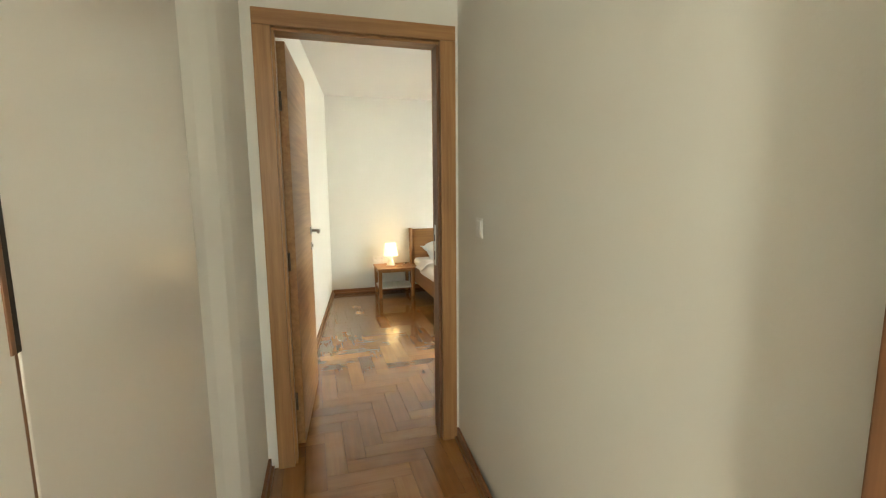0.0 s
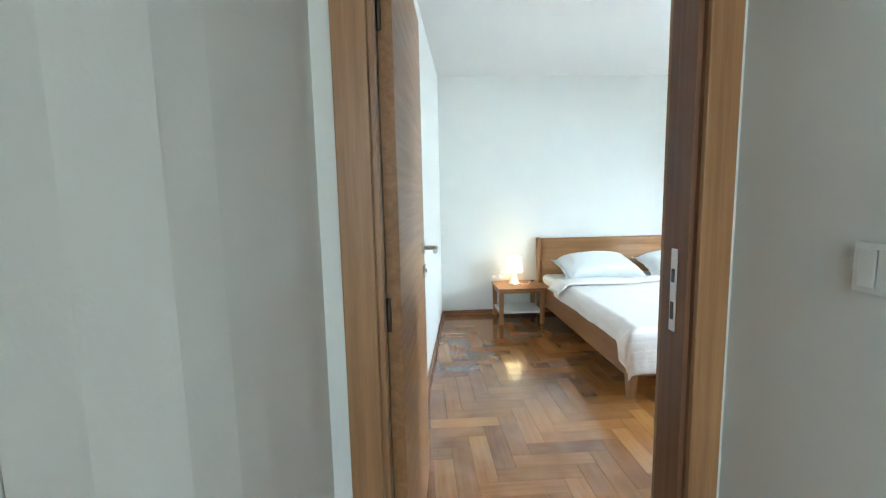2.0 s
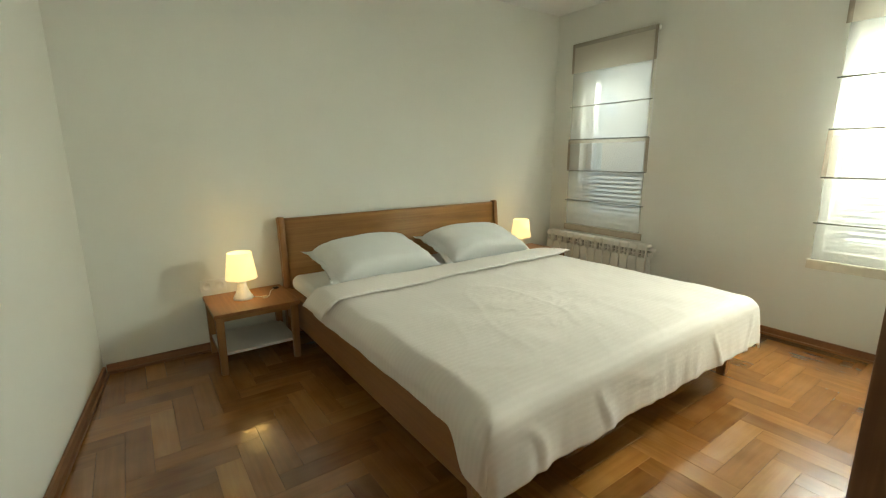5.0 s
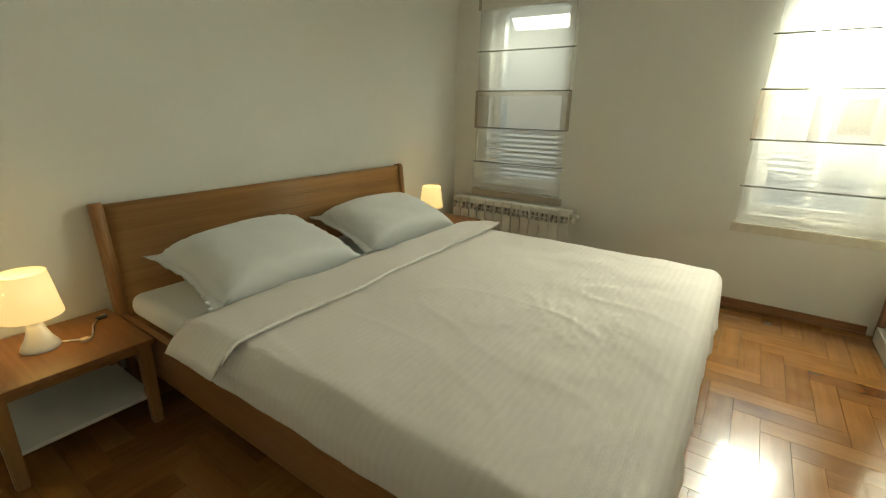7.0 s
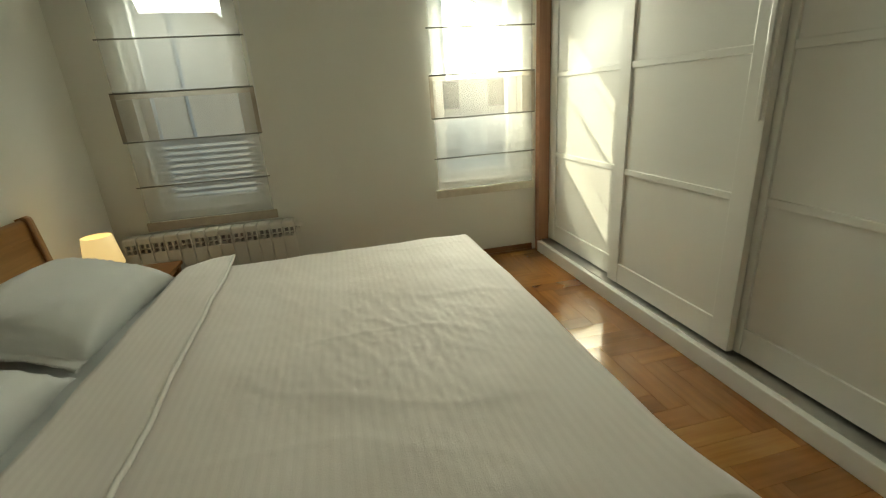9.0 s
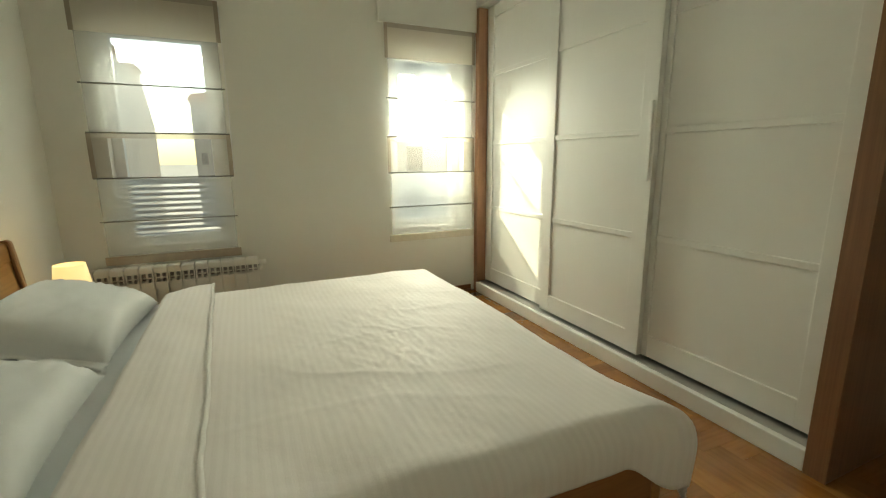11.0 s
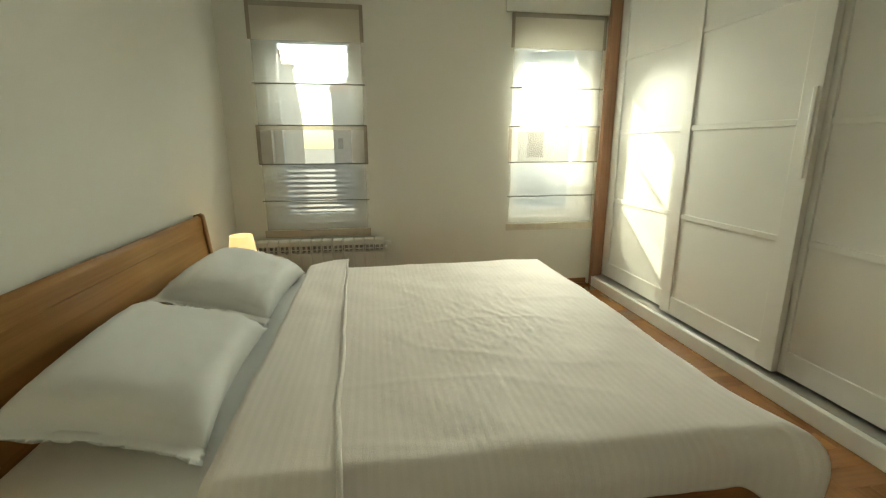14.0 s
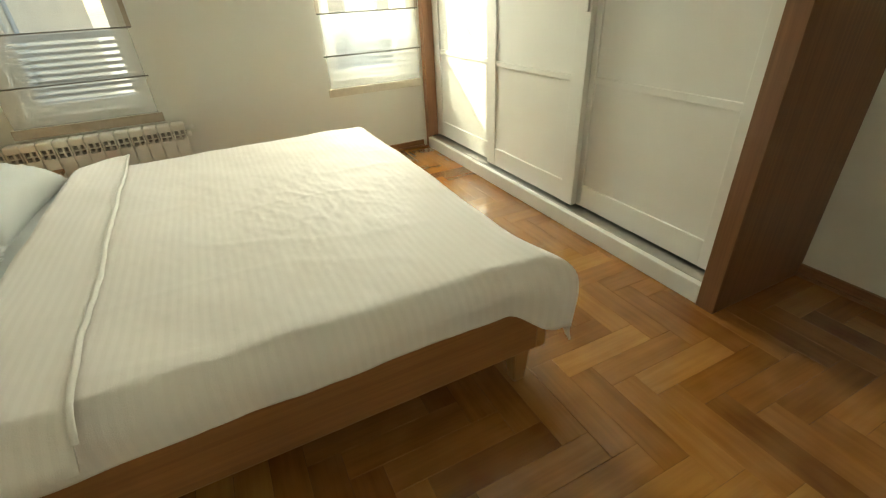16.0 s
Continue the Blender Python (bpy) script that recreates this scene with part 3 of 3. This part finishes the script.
def flap_bm():
    """The turned-back strip of the cover, with its thick hem."""
    bm = bmesh.new()
    uv = bm.loops.layers.uv.new("UVMap")
    NU, NV = 110, 14
    g = []
    for j in range(NV + 1):
        row = []
        for i in range(NU + 1):
            f = i / NU
            x = BX0 - 0.055 + f * (BX1 + 0.085 - BX0)
            k = j / NV
            hemline = 5.572 + 0.075 * f + 0.012 * noise.noise(Vector((x * 3.0, 4.0, 0))) + 0.004 * noise.noise(Vector((x * 11.0, 2.0, 0)))
            y = 5.862 + (hemline - 5.862) * k
            z = 0.486 + wrinkle(x, y) + 0.005 * math.sin(math.pi * min(1, k)) ** 0.6 + 0.006 * noise.noise(Vector((x * 4, y * 9, 1)))
            z += 0.004 * (1 - ((x - 2.46) / 0.95) ** 2)
            if k > 0.93:
                z += 0.004
            edge = max(0.0, BX0 + 0.035 - x)
            z -= 5.5 * edge ** 2 + 0.45 * edge
            far = max(0.0, x - (BX1 - 0.05))
            z -= 0.25 * far
            z += 0.03 * k * math.exp(-((x - BX1 - 0.02) / 0.05) ** 2)
            row.append((bm.verts.new((x, y, z)), x, y))
        g.append(row)
    for a, b in zip(g, g[1:]):
        for i in range(NU):
            q = (a[i], a[i + 1], b[i + 1], b[i])
            f = bm.faces.new([w[0] for w in q])
            f.smooth = True
            for lp, w in zip(f.loops, q):
                lp[uv].uv = (w[1], w[2])
    return bm


def thicken(ob, t):
    md = ob.modifiers.new("thickness", "SOLIDIFY")
    md.thickness, md.offset = t, 1.0


duvet = part("duvet", duvet_bm(), DUVET)
tagged(duvet, "white satin-striped duvet cover, turned back at the pillows", "duvet")
thicken(duvet, 0.008)
flap = part("turned_back_flap", flap_bm(), DUVET, duvet)
thicken(flap, 0.006)


def hem_points():
    pts = []
    for i in range(90):
        f = 0.015 + 0.97 * i / 89
        x = BX0 - 0.055 + f * (BX1 + 0.085 - BX0)
        y = 5.569 + 0.075 * f + 0.012 * noise.noise(Vector((x * 3.0, 4.0, 0))) + 0.004 * noise.noise(Vector((x * 11.0, 2.0, 0)))
        z = 0.496 + wrinkle(x, y) + 0.004 * (1 - ((x - 2.46) / 0.95) ** 2) + 0.006 * noise.noise(Vector((x * 4, y * 9, 1)))
        edge, far = max(0.0, BX0 + 0.035 - x), max(0.0, x - (BX1 - 0.05))
        z += 0.03 * math.exp(-((x - BX1 - 0.02) / 0.05) ** 2) - 5.5 * edge ** 2 - 0.45 * edge - 0.25 * far
        pts.append((x, y, z))
    return pts


part("hem", tube_bm(hem_points(), 0.0075, 8), fabric("hem_cotton", (0.87, 0.84, 0.80)), flap, "raised white piping of the hem")


def pillow_bm(seed):
    """A stuffed cushion with flat corners."""
    bm = bmesh.new()
    N, M = 40, 30
    L, D, H = 0.82, 0.49, 0.112
    sides = {}
    for s in (1, -1):
        for i in range(N + 1):
            for j in range(M + 1):
                u, v = i / N * 2 - 1, j / M * 2 - 1
                rim = i in (0, N) or j in (0, M)
                if s < 0 and rim:
                    sides[(s, i, j)] = sides[(1, i, j)]
                    continue
                uu = min(1.0, u / 0.96) if u > 0 else -min(1.0, abs(u) / 0.84)
                puff = ((1 - uu ** 4) * (1 - v ** 6)) ** 0.5 * (1 - 0.35 * (u * v) ** 2)
                x = u * L / 2 * (1 - 0.10 * (1 - v * v) * abs(u) ** 3)
                y = v * D / 2 * (1 - 0.13 * (1 - u * u) * abs(v) ** 3)
                z = s * H * puff * (1.0 if s > 0 else 0.75)
                z += 0.012 * noise.noise(Vector((u * 2 + seed, v * 2, s))) * (0.2 + puff)
                z += 0.010 * max(0, 1 - abs(noise.noise(Vector((u * 3.0 + seed, v * 5.0 + u * 2, 4)))) * 5) * (0.25 + u * u) * puff ** 0.3
                if rim:
                    z += 0.014 * noise.noise(Vector((u * 5 + seed, v * 5, 2)))
                sides[(s, i, j)] = bm.verts.new((x, y, z))
    for s in (1, -1):
        for i in range(N):
            for j in range(M):
                q = [sides[(s, i, j)], sides[(s, i + 1, j)], sides[(s, i + 1, j + 1)], sides[(s, i, j + 1)]]
                bm.faces.new(q if s > 0 else q[::-1]).smooth = True
    return bm


for x, seed, turn in ((2.03, 1.0, 2), (2.90, 7.0, -3)):
    p = part("pillow", pillow_bm(seed), PILLOW)
    tagged(p, "plump white cotton pillow lying against the headboard", "pillow", group="pillows on the bed")
    p.matrix_basis = pose(x, 6.140, 0.538, 15, 0, turn)


# ---- nightstands and lamps ----
def nightstand(x):
    ns = thing("nightstand", "small wooden nightstand with a white lower shelf", "nightstand", group="nightstands", at=pose(x, 6.29, 0))
    part("top", box_bm(-0.235, 0.235, -0.22, 0.215, 0.345, 0.367, 0.004), BEECH_Y_SHADE, ns)
    for sx in (-1, 1):
        for sy in (-1, 1):
            part("leg", taper_bm(sx * 0.205, sy * 0.185, 0, 0.345, 0.036, 0.044), BEECH_Z, ns)
        part("side_apron", box_bm(sx * 0.205 - 0.008, sx * 0.205 + 0.008, -0.163, 0.163, 0.29, 0.344, 0.002), BEECH_Y_SHADE, ns)
        part("shelf_bearer", box_bm(sx * 0.205 - 0.008, sx * 0.205 + 0.008, -0.165, 0.165, 0.085, 0.108, 0.002), BEECH_Y_SHADE, ns)
    for sy in (-1, 1):
        part("apron", box_bm(-0.183, 0.183, sy * 0.185 - 0.008, sy * 0.185 + 0.008, 0.315, 0.344, 0.002), BEECH_X, ns)
    part("shelf", box_bm(-0.212, 0.212, -0.18, 0.19, 0.109, 0.124, 0.002), LACQUER, ns, "white lacquered shelf")


def table_lamp(x, y):
    lamp = thing("table_lamp", "small white table lamp, lit, on the nightstand", "lamp", group="bedside lamps", at=pose(x, y, 0.368))
    part("base", lathe_bm([(0.0001, 0.0), (0.056, 0.0), (0.058, 0.006), (0.053, 0.018), (0.040, 0.040), (0.030, 0.066), (0.024, 0.09), (0.020, 0.10), (0.026, 0.108), (0.022, 0.118), (0.014, 0.122), (0.0001, 0.122)], 32), PLASTIC, lamp)
    sh = part("shade", lathe_bm([(0.088, 0.128), (0.066, 0.286)], 40), shade_m, lamp, "white plastic shade glowing warm")
    thicken(sh, 0.002)
    part("bulb_holder", tube_bm([(0, 0, 0.12), (0, 0, 0.17)], 0.015), PLASTIC, lamp)
    data = bpy.data.lights.new("bulb", "POINT")
    data.energy, data.color, data.shadow_soft_size = 0.42, (1.0, 0.62, 0.28), 0.028
    lt = new("bulb", data)
    lt.location = (x, y, 0.368 + 0.205)


nightstand(1.262)
nightstand(3.70)
table_lamp(1.228, 6.31)
table_lamp(3.585, 6.31)

cord = thing("lamp_cord", "thin white lamp cord with an inline switch on the nightstand", "cord")
part("cable", tube_bm([(1.27, 6.31, 0.3715), (1.32, 6.27, 0.3715), (1.345, 6.235, 0.3715), (1.37, 6.27, 0.3715), (1.40, 6.36, 0.3715), (1.45, 6.43, 0.3725), (1.49, 6.47, 0.36), (1.500, 6.495, 0.26), (1.470, 6.505, 0.15), (1.40, 6.507, 0.12)], 0.003, 8), PLASTIC, cord)
part("switch", box_bm(1.322, 1.350, 6.225, 6.250, 0.369, 0.384, 0.004), plain("amber_switch", (0.65, 0.52, 0.36), 0.4), cord)
part("plug_tip", box_bm(1.425, 1.462, 6.395, 6.413, 0.3685, 0.380, 0.003), BLACK, cord)

socket = thing("wall_socket", "white double wall socket above the nightstand", "socket")
part("plate", box_bm(1.02, 1.17, BACK - 0.011, BACK, 0.385, 0.462, 0.003), PLASTIC, socket)
for x in (1.057, 1.133):
    dish = part("dish", lathe_bm([(0.0001, 0.0), (0.019, 0.0), (0.021, 0.004), (0.024, 0.004)], 24), PLASTIC, socket)
    dish.matrix_basis = pose(x, BACK - 0.0112, 0.424, 90, 0, 0)
    # contact holes as small black blocks, their inner shade in the colour
    for s in (-1, 1):
        part("hole", box_bm(x + s * 0.009 - 0.0025, x + s * 0.009 + 0.0025, BACK - 0.0135, BACK - 0.011, 0.4215, 0.4265), BLACK, dish)

switch = thing("light_switch", "white double light switch on the hall wall", "switch")
switch.matrix_basis = pose(0.975, 2.53, 1.165, 0, 0, -2.3)
part("plate", box_bm(-0.007, 0.0, -0.042, 0.042, -0.042, 0.042, 0.003), PLASTIC, switch)
for y in (-0.031, 0.001):
    part("rocker", box_bm(-0.010, -0.006, y, y + 0.030, -0.032, 0.032, 0.002), PLASTIC, switch)

# ---- radiator ----
rad = thing("radiator", "white sectional aluminium radiator under the window", "radiator")


def rad_section():
    bm = box_bm(4.075, 4.083, 0.003, 0.077, 0.10, 0.366, 0.003)
    box_bm(4.086, 4.165, 0.034, 0.046, 0.09, 0.44, bm=bm)
    box_bm(4.155, 4.163, 0.006, 0.074, 0.10, 0.44, 0.002, bm=bm)
    box_bm(4.080, 4.168, 0.003, 0.077, 0.445, 0.468, 0.007, bm=bm)
    box_bm(4.075, 4.084, 0.003, 0.077, 0.424, 0.462, 0.003, bm=bm)
    for y in (0.003, 0.069):
        box_bm(4.076, 4.10, y, y + 0.008, 0.365, 0.43, bm=bm)
    box_bm(4.078, 4.090, 0.014, 0.066, 0.390, 0.398, 0.002, bm=bm)
    box_bm(4.085, 4.155, 0.001, 0.079, 0.10, 0.135, 0.004, bm=bm)
    return bm


sec = mesh_of("section", rad_section(), WHITE_MET)
for k in range(13):
    o = new("section", sec)
    o.parent, o.location = rad, (0, 5.392 + k * 0.08, 0.032)
# upper header greyed, so the slots' shade lies in its colour
part("header", tube_bm([(4.125, 5.385, 0.425), (4.125, 6.44, 0.425)], 0.022, 12), plain("radiator_slot_shade", (0.42, 0.41, 0.38), 0.6), rad)
part("header", tube_bm([(4.12, 5.395, 0.118), (4.12, 6.44, 0.118)], 0.017, 12), WHITE_MET, rad)
part("end_plug", tube_bm([(4.12, 5.365, 0.425), (4.12, 5.392, 0.425)], 0.02, 12), WHITE_MET, rad)
valve = part("valve", tube_bm([(4.12, 5.340, 0.462), (4.12, 5.392, 0.462)], 0.015, 12), PLASTIC, rad, "white vent valve")
for y in (5.6, 6.2):
    part("foot", box_bm(4.11, 4.13, y - 0.012, y + 0.012, 0.0, 0.10, 0.002), WHITE_MET, rad)

# ---- wardrobe ----
ward = thing("wardrobe", "large built-in wardrobe with white sliding doors", "wardrobe")
WX0, WX1, WY = 1.53, 4.145, 3.60
part("side_panel", box_bm(1.455, WX0, SOUTH + 0.001, WY, 0, CEILING - 0.004, 0.002), PANEL, ward, "dark brown veneered end panel")
part("filler", box_bm(WX1, EAST - 0.001, 3.50, 3.585, 0, 2.375, 0.002), FILL, ward, "brown wooden filler strip")
part("plinth", box_bm(WX0, WX1, 3.42, WY - 0.004, 0, 0.088, 0.006), LACQUER, ward)
part("track", box_bm(WX0, WX1, 3.43, 3.565, 0.088, 0.092), STEEL, ward)
part("fascia", box_bm(WX0, EAST - 0.001, 3.44, WY - 0.012, 2.378, CEILING - 0.004, 0.003), LACQUER, ward)
# back coloured near-black, which puts shade into the gaps round the doors
part("back_panel", box_bm(WX0, EAST - 0.001, SOUTH + 0.001, SOUTH + 0.02, 0, CEILING - 0.004), GAP_SHADE, ward)
part("inner_base", box_bm(WX0, WX1, SOUTH + 0.02, 3.42, 0.0, 0.08), PANEL, ward)


def sliding_door(x0, x1, yf, handle):
    z0, z1 = 0.104, 2.375
    d = part("door", box_bm(x0 + 0.09, x1 - 0.09, yf - 0.028, yf - 0.012, z0 + 0.1, z1 - 0.08), LACQUER, ward, "white panelled sliding door")
    for a, b in ((x0, x0 + 0.095), (x1 - 0.095, x1)):
        part("stile", box_bm(a, b, yf - 0.034, yf, z0, z1, 0.003), LACQUER, d)
    part("rail", box_bm(x0 + 0.095, x1 - 0.095, yf - 0.032, yf - 0.002, z0, 0.225, 0.003), LACQUER, d)
    part("rail", box_bm(x0 + 0.095, x1 - 0.095, yf - 0.032, yf - 0.002, z1 - 0.09, z1, 0.003), LACQUER, d)
    for z in (0.765, 1.31, 1.86):
        part("glazing_bar", box_bm(x0 + 0.095, x1 - 0.095, yf - 0.03, yf - 0.003, z - 0.016, z + 0.016, 0.004), LACQUER, d)
    if handle:
        part("handle", box_bm(handle - 0.011, handle + 0.011, yf, yf + 0.010, 1.06, 1.46, 0.004), LACQUER, d)


sliding_door(3.20, WX1, 3.500, None)
sliding_door(2.385, 3.275, 3.537, 2.410)
sliding_door(WX0 + 0.003, 2.45, 3.500, None)

# ---- hall cupboard and second door ----
cup = thing("hall_cupboard", "tall glossy white hall cupboard with dark edge pull", "cupboard")
part("carcass", box_bm(-0.375, -0.075, -0.6, 2.185, 0, CEILING - 0.004), GLOSS, cup)
for y0, y1 in ((-0.59, 0.37), (0.376, 1.357), (1.364, 2.189)):
    part("door", box_bm(-0.073, -0.045, y0, y1, 0.06, CEILING - 0.02, 0.003), GLOSS, cup)
# proud near-black strip; the slot's shade is put into its colour
part("pull", box_bm(-0.047, -0.0435, 1.357, 1.367, 1.15, 2.10, 0.0015), GAP_SHADE, cup, "near-black strip for the shaded slot of the pull")
part("pull_lining", box_bm(-0.0465, -0.0430, 1.348, 1.357, 1.15, 2.10, 0.0015), PANEL, cup, "brown wooden lining of the pull")
part("edge_band", box_bm(-0.0735, -0.0465, 1.3575, 1.3635, 0.06, 1.149), PANEL, cup, "brown edge of the cupboard door")
part("plinth", box_bm(-0.075, -0.057, -0.59, 2.18, 0, 0.057), GLOSS, cup)

side_door = thing("door_2", "closed brown wooden door in the hall wall", "door", kind="structure")
side_door.matrix_basis = pose(0.873, 0.95, 0, 0, 0, -2.3)
part("architrave", box_bm(-0.055, -0.03, 0.02, 0.09, 0, 2.03, 0.003), PANEL, side_door)
part("architrave", box_bm(-0.055, -0.03, -0.86, -0.79, 0, 2.03, 0.003), PANEL, side_door)
part("architrave", box_bm(-0.055, -0.03, -0.86, 0.09, 2.031, 2.10, 0.003), PANEL, side_door)
part("leaf", box_bm(-0.045, -0.03, -0.79, 0.02, 0.006, 2.03), PANEL, side_door)

# ---- outside ----
# unseen ground, made pale to bounce sunlight onto the beige wall
structure("ground", box_bm(-400, 900, -600, 700, -4.3, -4.0), BOUNCE_GROUND, "unseen pale ground that bounces sunlight up to the windows", "ground")


def far_window(parent, x, y0, y1, z0, z1, side=-1):
    w = part("window", box_bm(x - 0.06, x + 0.02, y0 - 0.1, y1 + 0.1, z0 - 0.1, z1 + 0.1), GREYRENDER, parent)
    part("pane", box_bm(x - 0.075, x - 0.055, y0, y1, z0, z1), PANEGLASS, w)


nb = thing("neighbour_building", "beige rendered building beside the window", "building")
bmn = bmesh.new()
outline = [(5.2, -4.0), (24.0, -4.0), (24.0, 2.6), (22.0, 4.5), (5.2, 4.5)]
a = [bmn.verts.new((x, 8.75, z)) for x, z in outline]
b = [bmn.verts.new((x, 16.0, z)) for x, z in outline]
bmn.faces.new(a)
bmn.faces.new(b[::-1])
for k in range(5):
    bmn.faces.new((a[k], b[k], b[(k + 1) % 5], a[(k + 1) % 5]))
part("wall", bmn, BEIGE, nb)
part("roof", box_bm(5.0, 22.1, 8.65, 16.2, 4.5, 4.6), TILE, nb)
# unseen block added on the roof to keep sun out of window_1
sun_block = part("sun_blocker", box_bm(7.2, 9.5, 8.75, 12.8, 4.6, 6.3), BEIGE, nb)
part("sun_blocker_cap", box_bm(7.1, 9.6, 8.65, 12.9, 6.3, 6.4), TILE, sun_block)
part("downpipe", tube_bm([(14.5, 8.70, -4.0), (14.5, 8.70, 4.45)], 0.05, 8), SLAT, nb)
vent = part("vent", box_bm(8.1, 8.5, 8.71, 8.76, 1.9, 2.35, 0.01), SLAT, nb)

gh = thing("grey_house", "grey rendered house with a chimney, far off", "house")
part("wall", box_bm(42.0, 54.0, 3.4, 8.75, -4.0, 5.9), GREYRENDER, gh)
rf = prism_bm([(3.1, 5.9), (8.95, 5.9), (8.6, 6.35), (5.2, 6.9), (3.4, 6.5)], 41.7, 54.3)
for v in rf.verts:
    v.co = Vector((v.co.z, v.co.x, v.co.y))
roof = part("roof", rf, TILE, gh)
part("chimney", box_bm(43, 43.5, 7.05, 7.45, 6.0, 7.1), GREYRENDER, roof)
for z in (0.9, 3.4):
    for y in (6.5, 7.9):
        far_window(gh, 42.0, y, y + 0.45, z, z + 0.95)

wh = thing("pale_apartment_building", "pale rendered apartment building in bright sun", "building")
part("wall", box_bm(30.0, 42.0, -30, 1.6, -4.0, 9.0), WHITERENDER, wh)
part("roof", box_bm(29.6, 42.4, -30.4, 2.0, 9.0, 9.3), TILE, wh)
for z in (-2.5, 0.5, 3.5, 6.4):
    for k in range(7):
        far_window(wh, 30.0, 0.2 - k * 3.1, 1.2 - k * 3.1, z, z + 1.5)


# ---- parquet ----
PW, PN = 0.098, 4
half_gap = 0.0003


def plank_mesh(name):
    x0, x1, y0, y1 = half_gap, PN * PW - half_gap, half_gap, PW - half_gap
    c = 0.0006
    vs = [(x0, y0, -0.016), (x1, y0, -0.016), (x1, y1, -0.016), (x0, y1, -0.016),
          (x0, y0, -c), (x1, y0, -c), (x1, y1, -c), (x0, y1, -c),
          (x0 + c, y0 + c, 0), (x1 - c, y0 + c, 0), (x1 - c, y1 - c, 0), (x0 + c, y1 - c, 0)]
    fs = [(8, 9, 10, 11)]
    for k in range(4):
        m = (k + 1) % 4
        fs += [(k, m, 4 + m, 4 + k), (4 + k, 4 + m, 8 + m, 8 + k)]
    return vs, fs


pv, pf = plank_mesh("plank")
pm = bpy.data.meshes.new("plank")
pm.from_pydata(pv, [], pf)
pm.materials.append(PLANK)
lay = pm.uv_layers.new(name="UVMap")
for lp in pm.loops:
    lay.data[lp.index].uv = pv[lp.vertex_index][:2]

cells = set()
for i in range(-10, 50):
    for j in range(-28, 74):
        d = (i - j) % (2 * PN)
        if d < PN:
            cells.add((i - d, j, 0))
        else:
            cells.add((i, j - (2 * PN - 1 - d), 1))


def wanted(cx, cy):
    if cy < 2.70:
        return -0.4 < cx < 1.2 and cy > -2.2
    return -0.3 < cx < 4.65 and cy < 6.85


near, rest = [], []
for i, j, up in sorted(cells):
    x, y = i * PW, j * PW
    cx, cy = (x + PW / 2, y + PN * PW / 2) if up else (x + PN * PW / 2, y + PW / 2)
    if not wanted(cx, cy):
        continue
    under_bed = 1.65 < cx < 3.25 and cy > 4.9
    in_wardrobe = cx > 1.3 and cy < 3.5 and cx > 1.6 - (2.9 > cy)
    (rest if under_bed or in_wardrobe or cy < 1.9 or len(near) >= 300 else near).append((x, y, up))
for x, y, up in near:
    o = new("plank", pm)
    o.parent = floor
    o.matrix_basis = pose(x + PW, y, 0, 0, 0, 90) if up else pose(x, y, 0)
V, F, UVS = [], [], []
for x, y, up in rest:
    base = len(V)
    for a, b, c in pv:
        V.append((x + PW - b, y + a, c) if up else (x + a, y + b, c))
    for f in pf:
        F.append(tuple(base + k for k in f))
        UVS += [pv[k][:2] for k in f]
rm = bpy.data.meshes.new("more_planks")
rm.from_pydata(V, [], F)
rm.materials.append(PLANKS)
lay = rm.uv_layers.new(name="UVMap")
for k, q in enumerate(UVS):
    lay.data[k].uv = q
ro = new("more_planks", rm)
ro.parent = floor
tagged(ro, kind="stuff")
